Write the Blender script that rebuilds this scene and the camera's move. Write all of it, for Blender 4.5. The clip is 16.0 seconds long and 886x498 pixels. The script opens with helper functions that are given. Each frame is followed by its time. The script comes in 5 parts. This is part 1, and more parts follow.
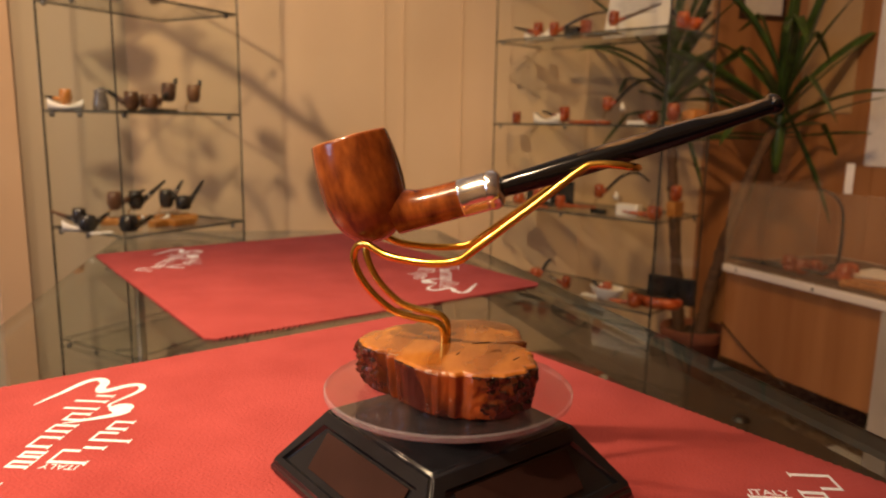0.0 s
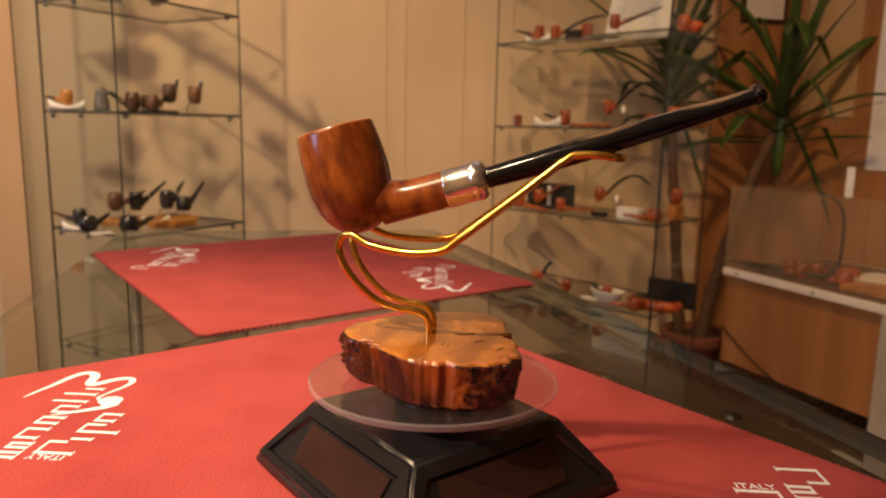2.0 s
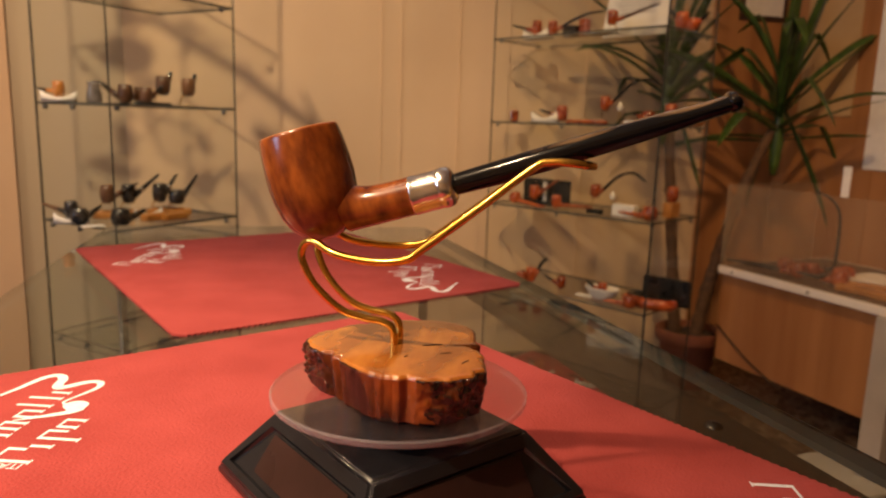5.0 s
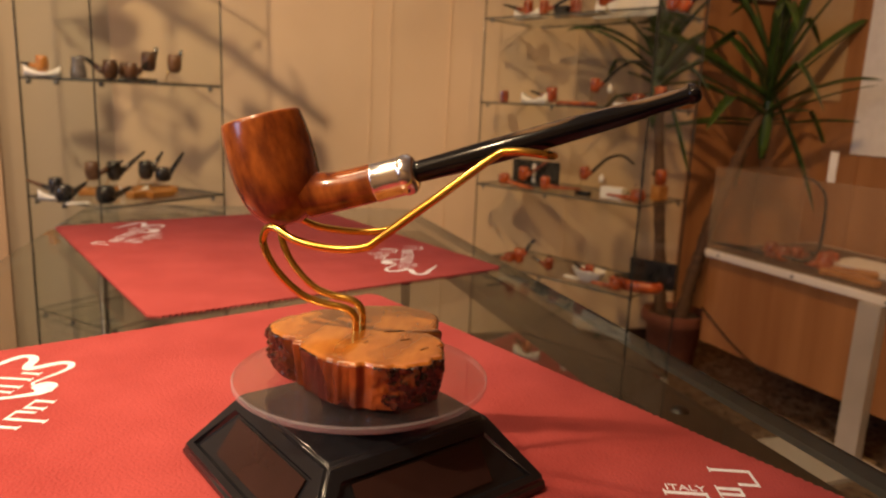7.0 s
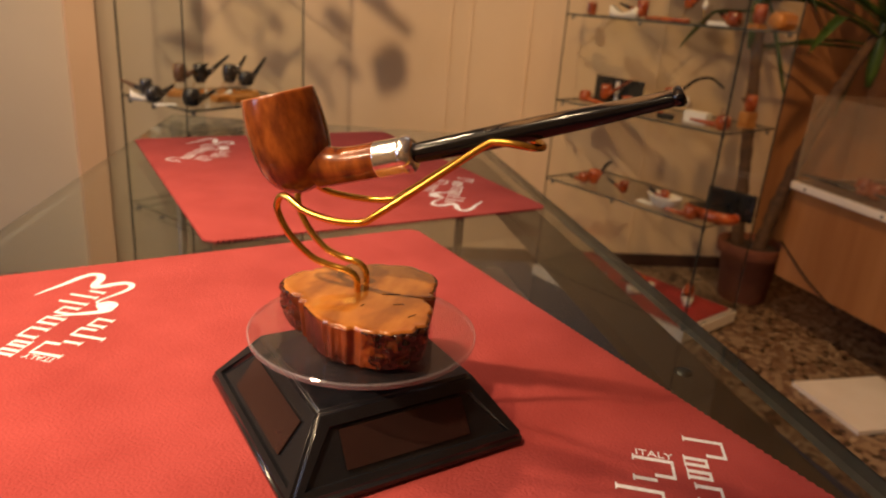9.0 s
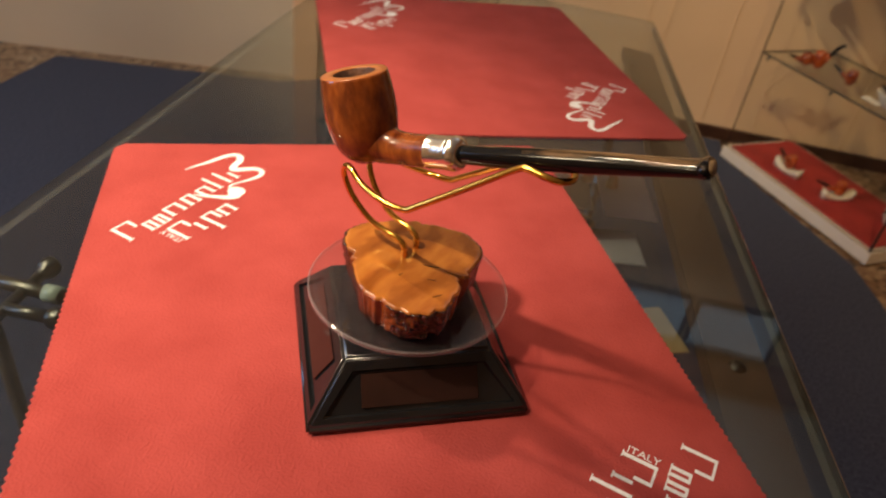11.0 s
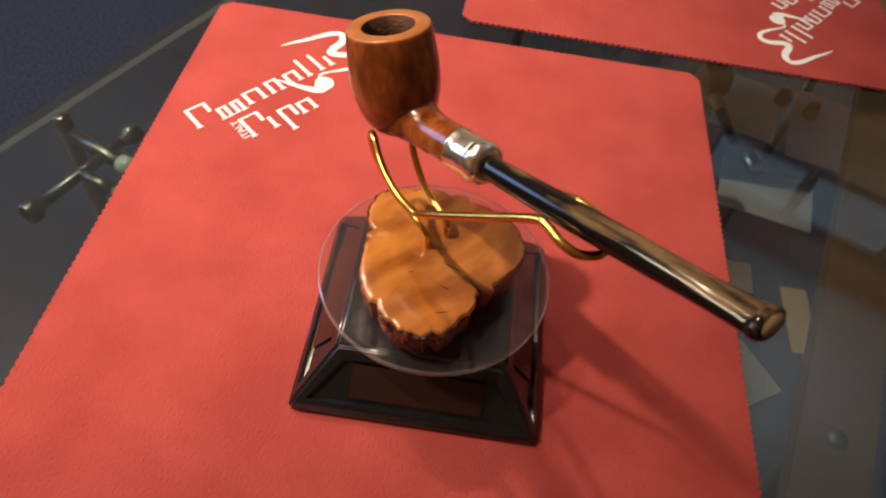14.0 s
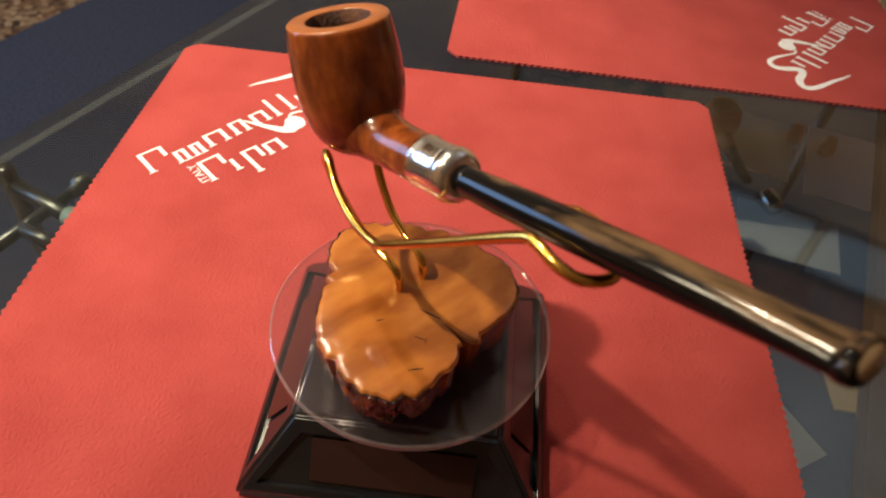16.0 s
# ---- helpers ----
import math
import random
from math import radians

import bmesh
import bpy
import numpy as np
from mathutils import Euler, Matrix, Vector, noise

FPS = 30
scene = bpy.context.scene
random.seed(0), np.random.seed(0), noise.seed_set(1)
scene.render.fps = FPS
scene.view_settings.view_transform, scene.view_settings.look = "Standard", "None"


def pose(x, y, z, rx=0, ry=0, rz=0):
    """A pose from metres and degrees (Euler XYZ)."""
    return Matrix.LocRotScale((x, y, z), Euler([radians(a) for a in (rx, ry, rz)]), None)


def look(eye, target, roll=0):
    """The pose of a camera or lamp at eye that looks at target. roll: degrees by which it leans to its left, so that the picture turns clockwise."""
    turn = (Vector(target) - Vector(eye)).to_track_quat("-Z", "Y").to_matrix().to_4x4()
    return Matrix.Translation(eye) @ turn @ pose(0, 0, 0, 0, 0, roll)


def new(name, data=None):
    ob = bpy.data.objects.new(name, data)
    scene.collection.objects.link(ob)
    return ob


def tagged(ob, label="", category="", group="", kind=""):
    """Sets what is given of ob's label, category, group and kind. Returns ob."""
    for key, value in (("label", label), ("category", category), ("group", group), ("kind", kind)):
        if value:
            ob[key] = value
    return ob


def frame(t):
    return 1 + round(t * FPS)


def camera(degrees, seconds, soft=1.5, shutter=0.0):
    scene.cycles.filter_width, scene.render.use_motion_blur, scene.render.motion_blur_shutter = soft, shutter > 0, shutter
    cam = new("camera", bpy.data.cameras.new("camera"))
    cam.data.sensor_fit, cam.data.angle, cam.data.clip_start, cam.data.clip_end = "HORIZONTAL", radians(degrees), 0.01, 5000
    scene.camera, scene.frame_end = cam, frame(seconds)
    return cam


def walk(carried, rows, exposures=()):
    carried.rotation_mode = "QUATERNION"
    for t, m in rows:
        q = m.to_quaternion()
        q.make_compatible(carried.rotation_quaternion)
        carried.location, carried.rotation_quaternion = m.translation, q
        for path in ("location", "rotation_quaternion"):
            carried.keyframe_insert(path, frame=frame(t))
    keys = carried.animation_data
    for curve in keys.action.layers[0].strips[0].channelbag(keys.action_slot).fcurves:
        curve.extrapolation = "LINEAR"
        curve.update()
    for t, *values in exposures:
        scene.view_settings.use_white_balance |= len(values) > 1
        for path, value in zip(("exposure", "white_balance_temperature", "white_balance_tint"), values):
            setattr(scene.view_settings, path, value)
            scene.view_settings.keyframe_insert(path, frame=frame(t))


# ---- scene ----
cam = camera(64.6, 16.0, soft=2.0, shutter=0.5)
cam.data.dof.use_dof, cam.data.dof.focus_distance, cam.data.dof.aperture_fstop = True, 0.30, 16
PATH = [
    (0, (0.028, 0.035, 0.903), (0.022, 2.005, 0.556), 1.0),
    (0.5, (0.028, 0.031, 0.903), (0.018, 2.001, 0.56), 1.0),
    (1, (0.032, 0.029, 0.902), (0.016, 1.999, 0.562), 1.0),
    (1.5, (0.034, 0.03, 0.9), (0.019, 2.002, 0.564), 1.1),
    (2, (0.035, 0.034, 0.898), (0.022, 2.006, 0.562), 1.2),
    (2.5, (0.038, 0.039, 0.896), (0.027, 2.01, 0.554), 1.4),
    (3, (0.041, 0.043, 0.896), (0.029, 2.013, 0.549), 1.5),
    (3.5, (0.044, 0.043, 0.897), (0.029, 2.012, 0.546), 1.5),
    (4, (0.046, 0.044, 0.899), (0.029, 2.012, 0.547), 1.6),
    (6.5, (0.052, 0.043, 0.905), (0.065, 2.01, 0.543), 2.3),
    (7, (0.059, 0.043, 0.906), (0.076, 2.001, 0.497), 2.5),
    (7.5, (0.064, 0.04, 0.912), (0.035, 1.976, 0.41), 2.9),
    (8, (0.076, 0.038, 0.926), (-0.005, 1.954, 0.359), 3.8),
    (8.5, (0.088, 0.033, 0.933), (-0.045, 1.926, 0.301), 3.7),
    (9, (0.093, 0.031, 0.941), (-0.1, 1.902, 0.261), 4.4),
    (9.5, (0.101, 0.031, 0.953), (-0.172, 1.862, 0.194), 5.2),
    (12, (0.162, 0.097, 1.062), (-0.562, 1.297, -0.365), 8.9),
    (12.5, (0.159, 0.123, 1.069), (-0.588, 1.187, -0.451), 8.9),
    (13, (0.158, 0.141, 1.064), (-0.582, 1.178, -0.478), 10.4),
    (13.5, (0.156, 0.155, 1.053), (-0.594, 1.15, -0.511), 9.1),
    (14, (0.147, 0.172, 1.048), (-0.625, 1.127, -0.531), 8.3),
    (14.5, (0.147, 0.183, 1.04), (-0.642, 1.138, -0.53), 7.6),
    (15, (0.147, 0.187, 1.026), (-0.673, 1.179, -0.505), 7.1),
    (15.5, (0.143, 0.194, 1.013), (-0.725, 1.231, -0.46), 6.3),
    (16, (0.14, 0.2, 1.003), (-0.756, 1.238, -0.453), 5.1),
]
walk(cam, [(t, look(eye, target, roll)) for t, eye, target, roll in PATH],
     [(0.0, 0.0, 6500, 10), (9.5, 0.0, 6500, 10), (12.0, -0.06, 5350, -4), (16.0, -0.06, 5350, -4)])

TABLE = 0.75
CX, CY = 0.0303, 0.3130          # turntable centre
PIPE_TURN = -8.0               # heading of the pipe on its turntable
MAT_TURN = 38.0

# ---- light ----
world = bpy.data.worlds.new("world")
scene.world = world
world.use_nodes = True
bg = world.node_tree.nodes["Background"]
bg.inputs["Color"].default_value = (0.42, 0.52, 0.8, 1)
bg.inputs["Strength"].default_value = 0.03


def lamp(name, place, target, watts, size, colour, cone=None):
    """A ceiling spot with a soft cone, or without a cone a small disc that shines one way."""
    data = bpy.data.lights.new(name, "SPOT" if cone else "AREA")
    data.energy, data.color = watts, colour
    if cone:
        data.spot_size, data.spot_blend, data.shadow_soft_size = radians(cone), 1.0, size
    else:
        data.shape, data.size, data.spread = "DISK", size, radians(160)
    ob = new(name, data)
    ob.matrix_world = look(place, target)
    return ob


WARM = (1.0, 0.70, 0.42)
lamp("ceiling_spot", (-0.79, -0.40, 2.55), (-0.255, 0.345, 0.75), 322, 0.035, WARM, 25.5)
lamp("ceiling_spot", (-1.13, 0.52, 2.55), (-0.26, 0.36, 0.75), 90, 0.05, WARM, 44)
lamp("wall_spot", (-0.55, 0.50, 2.50), (-0.60, 2.42, 0.95), 158, 0.030, WARM, 66)
# second wall spot is unseen, added to brighten the right-hand wall
lamp("wall_spot", (0.50, 0.60, 2.55), (1.14, 2.36, 0.26), 108, 0.07, (1.0, 0.57, 0.24), 66)
# unseen point lamp added as general fill; no fixture is built for it
fill_data = bpy.data.lights.new("fill_point", "POINT")
fill_data.energy, fill_data.color, fill_data.shadow_soft_size = 48, WARM, 0.14
new("fill_point", fill_data).location = (-1.5, -0.7, 2.2)
# two unseen discs facing up, added to brighten the ceiling the table mirrors
lamp("ceiling_fill", (0.32, 2.15, 1.95), (0.30, 2.10, 2.7), 3.6, 0.25, (0.92, 0.88, 0.92))
lamp("ceiling_fill", (-2.3, 0.75, 2.05), (-2.3, 0.80, 2.7), 0.9, 0.4, (0.95, 0.88, 0.86))
# unseen spot added to brighten the left wall and carpet
lamp("corner_fill", (-1.25, 0.5, 2.6), (-1.50, 1.15, 0.1), 62, 0.12, (1.0, 0.78, 0.55), 75)
# unseen bluish disc added at the left; no window stands there
lamp("blue_fill", (-2.85, -0.9, 1.5), (0.3, 0.7, 0.3), 22, 1.3, (0.45, 0.62, 1.0))


# ---- materials ----
def mat(name, colour, rough=0.5, metal=0.0, colour2=None, scale=20, bump=0.0, bump_scale=None, detail=6, mix=(0.35, 0.65),
        stretch=(1, 1, 1), coat=0.0, spec=None, random_shift=0.0):
    m = bpy.data.materials.new(name)
    m.use_nodes = True
    nt = m.node_tree
    b = nt.nodes["Principled BSDF"]
    b.inputs["Roughness"].default_value, b.inputs["Metallic"].default_value = rough, metal
    b.inputs["Coat Weight"].default_value = coat
    b.inputs["Coat Roughness"].default_value = 0.08
    if spec is not None:
        b.inputs["Specular IOR Level"].default_value = spec
    tc = nt.nodes.new("ShaderNodeTexCoord")
    mp = nt.nodes.new("ShaderNodeMapping")
    mp.inputs["Scale"].default_value = stretch
    nt.links.new(tc.outputs["Object"], mp.inputs["Vector"])
    b.inputs["Base Color"].default_value = (*colour, 1)
    if colour2:
        n = nt.nodes.new("ShaderNodeTexNoise")
        n.inputs["Scale"].default_value, n.inputs["Detail"].default_value = scale, detail
        nt.links.new(mp.outputs[0], n.inputs["Vector"])
        r = nt.nodes.new("ShaderNodeValToRGB")
        r.color_ramp.elements[0].position, r.color_ramp.elements[1].position = mix
        r.color_ramp.elements[0].color, r.color_ramp.elements[1].color = (*colour, 1), (*colour2, 1)
        nt.links.new(n.outputs["Fac"], r.inputs[0])
        out = r.outputs[0]
        if random_shift:
            oi = nt.nodes.new("ShaderNodeObjectInfo")
            hs = nt.nodes.new("ShaderNodeHueSaturation")
            ma = nt.nodes.new("ShaderNodeMath")
            ma.operation = "MULTIPLY_ADD"
            ma.inputs[1].default_value, ma.inputs[2].default_value = random_shift, 1 - random_shift / 2
            nt.links.new(oi.outputs["Random"], ma.inputs[0])
            nt.links.new(ma.outputs[0], hs.inputs["Value"])
            nt.links.new(out, hs.inputs["Color"])
            out = hs.outputs[0]
        nt.links.new(out, b.inputs["Base Color"])
        # roughness wanders with the grain
        rr = nt.nodes.new("ShaderNodeMapRange")
        rr.inputs["To Min"].default_value, rr.inputs["To Max"].default_value = rough * 0.8, min(1, rough * 1.2)
        nt.links.new(n.outputs["Fac"], rr.inputs["Value"])
        nt.links.new(rr.outputs[0], b.inputs["Roughness"])
    if bump:
        n2 = nt.nodes.new("ShaderNodeTexNoise")
        n2.inputs["Scale"].default_value, n2.inputs["Detail"].default_value = bump_scale or scale * 4, 8
        nt.links.new(mp.outputs[0], n2.inputs["Vector"])
        bp = nt.nodes.new("ShaderNodeBump")
        bp.inputs["Strength"].default_value, bp.inputs["Distance"].default_value = bump, 0.002
        nt.links.new(n2.outputs["Fac"], bp.inputs["Height"])
        nt.links.new(bp.outputs[0], b.inputs["Normal"])
    return m


def clear(name, tint=(1, 1, 1), ior=1.5, rough=0.0, gloss=1.0):
    """Thin clear glass: mirror by Fresnel (gloss below 1 weakens the mirror), otherwise straight through."""
    m = bpy.data.materials.new(name)
    m.use_nodes = True
    nt = m.node_tree
    nt.nodes.clear()
    o = nt.nodes.new("ShaderNodeOutputMaterial")
    g = nt.nodes.new("ShaderNodeBsdfGlossy")
    g.inputs["Roughness"].default_value = rough
    tr = nt.nodes.new("ShaderNodeBsdfTransparent")
    tr.inputs["Color"].default_value = (*tint, 1)
    lw = nt.nodes.new("ShaderNodeLayerWeight")
    lw.inputs["Blend"].default_value = 0.5
    pw = nt.nodes.new("ShaderNodeMath")
    pw.operation = "POWER"
    pw.inputs[1].default_value = 5
    nt.links.new(lw.outputs["Facing"], pw.inputs[0])
    f0 = ((ior - 1) / (ior + 1)) ** 2
    f = nt.nodes.new("ShaderNodeMath")
    f.operation = "MULTIPLY_ADD"
    f.inputs[1].default_value, f.inputs[2].default_value = gloss * (1 - f0), gloss * f0
    nt.links.new(pw.outputs[0], f.inputs[0])
    mx = nt.nodes.new("ShaderNodeMixShader")
    nt.links.new(f.outputs[0], mx.inputs[0])
    nt.links.new(tr.outputs[0], mx.inputs[1])
    nt.links.new(g.outputs[0], mx.inputs[2])
    nt.links.new(mx.outputs[0], o.inputs[0])
    return m


RED = mat("red_felt", (0.322, 0.0535, 0.0505), 0.97, colour2=(0.388, 0.070, 0.0665), scale=22, detail=9, bump=0.45, bump_scale=700, spec=0.04)
fuzz = RED.node_tree.nodes["Principled BSDF"].inputs
fuzz["Sheen Weight"].default_value, fuzz["Sheen Roughness"].default_value = 0.07, 0.35
WHITE_PRINT = mat("white_print", (0.82, 0.84, 0.92), 0.8, colour2=(0.71, 0.72, 0.78), scale=300)
BLACK = mat("black_plastic", (0.009, 0.009, 0.011), 0.16, spec=0.55, colour2=(0.012, 0.012, 0.0145), scale=60)
SOLAR = mat("solar_cell", (0.026, 0.0125, 0.0105), 0.08, spec=0.30, colour2=(0.033, 0.0155, 0.013), scale=40)
ACRYLIC = clear("clear_acrylic", (0.93, 0.9, 0.92), 1.49)


def hazed(m, amount, colour):
    """Mixes a faint milky diffuse colour into the material, varied by noise."""
    nt = m.node_tree
    o = nt.nodes["Material Output"]
    src = o.inputs[0].links[0].from_socket
    d = nt.nodes.new("ShaderNodeBsdfDiffuse")
    d.inputs["Color"].default_value = (*colour, 1)
    n = nt.nodes.new("ShaderNodeTexNoise")
    n.inputs["Scale"].default_value = 160
    mr = nt.nodes.new("ShaderNodeMapRange")
    mr.inputs["To Min"].default_value, mr.inputs["To Max"].default_value = amount * 0.5, amount * 1.5
    mx = nt.nodes.new("ShaderNodeMixShader")
    nt.links.new(n.outputs["Fac"], mr.inputs["Value"])
    nt.links.new(mr.outputs[0], mx.inputs[0])
    nt.links.new(src, mx.inputs[1])
    nt.links.new(d.outputs[0], mx.inputs[2])
    nt.links.new(mx.outputs[0], o.inputs[0])


# pinkish haze on the disc stands in for grazing reflections of wall and ceiling
hazed(ACRYLIC, 0.011, (0.85, 0.72, 0.76))
ACRYLIC_EDGE = clear("acrylic_edge", (0.9, 0.84, 0.87), 1.8, 0.06)
hazed(ACRYLIC_EDGE, 0.125, (0.86, 0.72, 0.78))
GLASS = clear("table_glass", (0.80, 0.83, 0.82), 1.68)
# gloss is lowered here to hold back the tower panels' reflections
SHELF_GLASS = clear("shelf_glass", (0.975, 0.985, 0.97), 1.42, gloss=0.45)
# pale haze in this edge's colour stands in for light reflected inside the glass
EDGE_CLEAR = clear("polished_glass_edge", (0.86, 0.89, 0.87), 1.5, 0.05)
hazed(EDGE_CLEAR, 0.16, (0.80, 0.82, 0.80))
GLASS_EDGE = mat("glass_edge", (0.040, 0.045, 0.042), 0.12, colour2=(0.065, 0.072, 0.068), scale=15, coat=1.0)
BRASS = mat("polished_brass", (0.83, 0.50, 0.10), 0.16, 1.0, colour2=(0.72, 0.40, 0.07), scale=90)
SILVER = mat("silver_ferrule", (0.90, 0.90, 0.90), 0.17, 1.0, colour2=(0.84, 0.80, 0.75), scale=120, bump=0.05, bump_scale=700)
STEEL = mat("chromed_steel", (0.42, 0.42, 0.42), 0.2, 1.0, colour2=(0.30, 0.30, 0.30), scale=80)
BRIAR = mat("briar_bowl", (0.098, 0.017, 0.004), 0.22, spec=0.4, colour2=(0.365, 0.095, 0.013), scale=165, detail=10, stretch=(1.2, 1.0, 0.45), coat=0.4, mix=(0.30, 0.74))
RIM = mat("briar_rim", (0.34, 0.105, 0.022), 0.33, colour2=(0.43, 0.145, 0.036), scale=160, coat=0.3)
CHAR = mat("bowl_chamber", (0.05, 0.018, 0.010), 0.7, colour2=(0.12, 0.045, 0.02), scale=200, bump=0.4)
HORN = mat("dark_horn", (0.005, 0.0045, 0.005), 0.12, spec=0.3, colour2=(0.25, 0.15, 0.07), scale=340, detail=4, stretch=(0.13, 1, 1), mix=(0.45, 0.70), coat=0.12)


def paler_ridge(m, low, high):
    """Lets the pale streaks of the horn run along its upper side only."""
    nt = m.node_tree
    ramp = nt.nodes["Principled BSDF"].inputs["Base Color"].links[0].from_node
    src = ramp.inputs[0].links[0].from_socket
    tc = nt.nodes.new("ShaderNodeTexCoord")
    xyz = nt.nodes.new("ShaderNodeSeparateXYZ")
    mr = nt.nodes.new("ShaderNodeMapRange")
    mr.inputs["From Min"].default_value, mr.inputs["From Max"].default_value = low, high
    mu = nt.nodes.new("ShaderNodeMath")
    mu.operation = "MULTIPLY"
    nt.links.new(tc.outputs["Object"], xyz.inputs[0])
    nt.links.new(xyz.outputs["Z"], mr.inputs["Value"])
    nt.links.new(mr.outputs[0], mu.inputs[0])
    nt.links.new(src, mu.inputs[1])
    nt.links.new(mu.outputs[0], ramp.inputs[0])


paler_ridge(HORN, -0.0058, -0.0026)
HORN_END = mat("pale_horn", (0.42, 0.30, 0.16), 0.3, colour2=(0.30, 0.2, 0.1), scale=120)
TOWER_EDGE = mat("dark_glass_edge", (0.022, 0.022, 0.018), 0.2, colour2=(0.040, 0.040, 0.034), scale=12)
SLAB_TOP = mat("polished_burl", (0.33, 0.098, 0.014), 0.20, colour2=(0.51, 0.195, 0.032), scale=150, detail=9, coat=0.8, stretch=(1, 0.30, 1), mix=(0.25, 0.75))


def figure(m, dark, size, twist):
    """Lays dark curling bands over the colour of a wood material."""
    nt = m.node_tree
    b = nt.nodes["Principled BSDF"]
    src = b.inputs["Base Color"].links[0].from_socket
    tc = nt.nodes.new("ShaderNodeTexCoord")
    wv = nt.nodes.new("ShaderNodeTexWave")
    wv.inputs["Scale"].default_value, wv.inputs["Distortion"].default_value = size, twist
    wv.inputs["Detail"].default_value, wv.inputs["Detail Scale"].default_value = 4, 1.6
    rp = nt.nodes.new("ShaderNodeValToRGB")
    rp.color_ramp.elements[0].position, rp.color_ramp.elements[1].position = 0.1, 0.75
    rp.color_ramp.elements[0].color, rp.color_ramp.elements[1].color = (*dark, 1), (1, 1, 1, 1)
    mx = nt.nodes.new("ShaderNodeMix")
    mx.data_type, mx.blend_type = "RGBA", "MULTIPLY"
    mx.inputs["Factor"].default_value = 0.55
    nt.links.new(tc.outputs["Object"], wv.inputs["Vector"])
    nt.links.new(wv.outputs["Fac"], rp.inputs[0])
    nt.links.new(src, mx.inputs["A"])
    nt.links.new(rp.outputs[0], mx.inputs["B"])
    nt.links.new(mx.outputs["Result"], b.inputs["Base Color"])


figure(SLAB_TOP, (0.40, 0.25, 0.16), 14, 7)
figure(BRIAR, (0.80, 0.72, 0.66), 26, 22)
BARK = mat("lacquered_bark", (0.014, 0.0035, 0.0016), 0.22, colour2=(0.27, 0.060, 0.008), scale=72, detail=4, bump=0.12, bump_scale=420, stretch=(1, 1, 0.5), coat=0.4, mix=(0.40, 0.72), spec=0.35)
BURR = mat("burr_bark", (0.008, 0.002, 0.0012), 0.20, spec=0.35, colour2=(0.16, 0.032, 0.006), scale=260, detail=4, coat=0.5, mix=(0.40, 0.80))
CRACK = mat("crack", (0.02, 0.008, 0.004), 0.8)
WALL = mat("beige_wall", (0.63, 0.452, 0.278), 0.75, colour2=(0.67, 0.492, 0.312), scale=3, bump=0.03, bump_scale=160)
WALL_GREY = mat("greyed_wall", (0.56, 0.46, 0.335), 0.6, colour2=(0.60, 0.50, 0.365), scale=2, bump=0.02, bump_scale=140)
APRICOT = mat("apricot_paint", (0.70, 0.47, 0.29), 0.7, colour2=(0.74, 0.51, 0.32), scale=3, bump=0.1, bump_scale=150)
WOOD = mat("wood_panel", (0.29, 0.122, 0.043), 0.4, colour2=(0.43, 0.205, 0.078), scale=9, detail=8, stretch=(1, 1, 0.09), bump=0.06, bump_scale=90)
DARK_WOOD = mat("dark_skirting", (0.035, 0.013, 0.007), 0.5, colour2=(0.055, 0.022, 0.012), scale=20)
CEIL = mat("ceiling_paint", (0.76, 0.70, 0.62), 0.85, colour2=(0.80, 0.74, 0.66), scale=2)
CARPET = mat("blue_carpet", (0.034, 0.042, 0.074), 0.95, colour2=(0.073, 0.085, 0.134), scale=150, detail=6, spec=0.1, bump=0.5, bump_scale=600)
WHITE = mat("white_lacquer", (0.80, 0.76, 0.70), 0.4, colour2=(0.74, 0.69, 0.62), scale=8)
PAPER = mat("paper_card", (0.80, 0.77, 0.72), 0.8, colour2=(0.74, 0.71, 0.66), scale=30)
POT = mat("terracotta", (0.17, 0.050, 0.024), 0.8, colour2=(0.22, 0.075, 0.037), scale=25, bump=0.2)
SOIL = mat("soil", (0.03, 0.018, 0.010), 0.95, colour2=(0.06, 0.035, 0.02), scale=80, bump=1.0)
TRUNK = mat("yucca_trunk", (0.065, 0.033, 0.016), 0.85, colour2=(0.13, 0.07, 0.035), scale=30, bump=0.8, bump_scale=60, stretch=(1, 1, 2.5))
LEAF = mat("yucca_leaf", (0.022, 0.048, 0.009), 0.42, colour2=(0.06, 0.115, 0.016), scale=12, stretch=(3, 3, 0.6))
PIPE_RED = mat("orange_briar", (0.22, 0.030, 0.006), 0.28, colour2=(0.46, 0.095, 0.014), scale=45, detail=8, coat=0.35, random_shift=0.6)
PIPE_BLACK = mat("black_briar", (0.012, 0.011, 0.012), 0.25, colour2=(0.035, 0.03, 0.028), scale=80, coat=0.3)
PIPE_BROWN = mat("brown_briar", (0.07, 0.028, 0.014), 0.35, colour2=(0.15, 0.07, 0.03), scale=60, random_shift=0.6)
HONEY = mat("honey_wood", (0.40, 0.15, 0.028), 0.35, colour2=(0.54, 0.24, 0.06), scale=40)
EBONITE = mat("ebonite", (0.012, 0.011, 0.011), 0.2, colour2=(0.02, 0.02, 0.02), scale=50)
SILK = mat("red_cloth", (0.30, 0.018, 0.022), 0.6, colour2=(0.42, 0.035, 0.035), scale=12, bump=0.5, bump_scale=30)


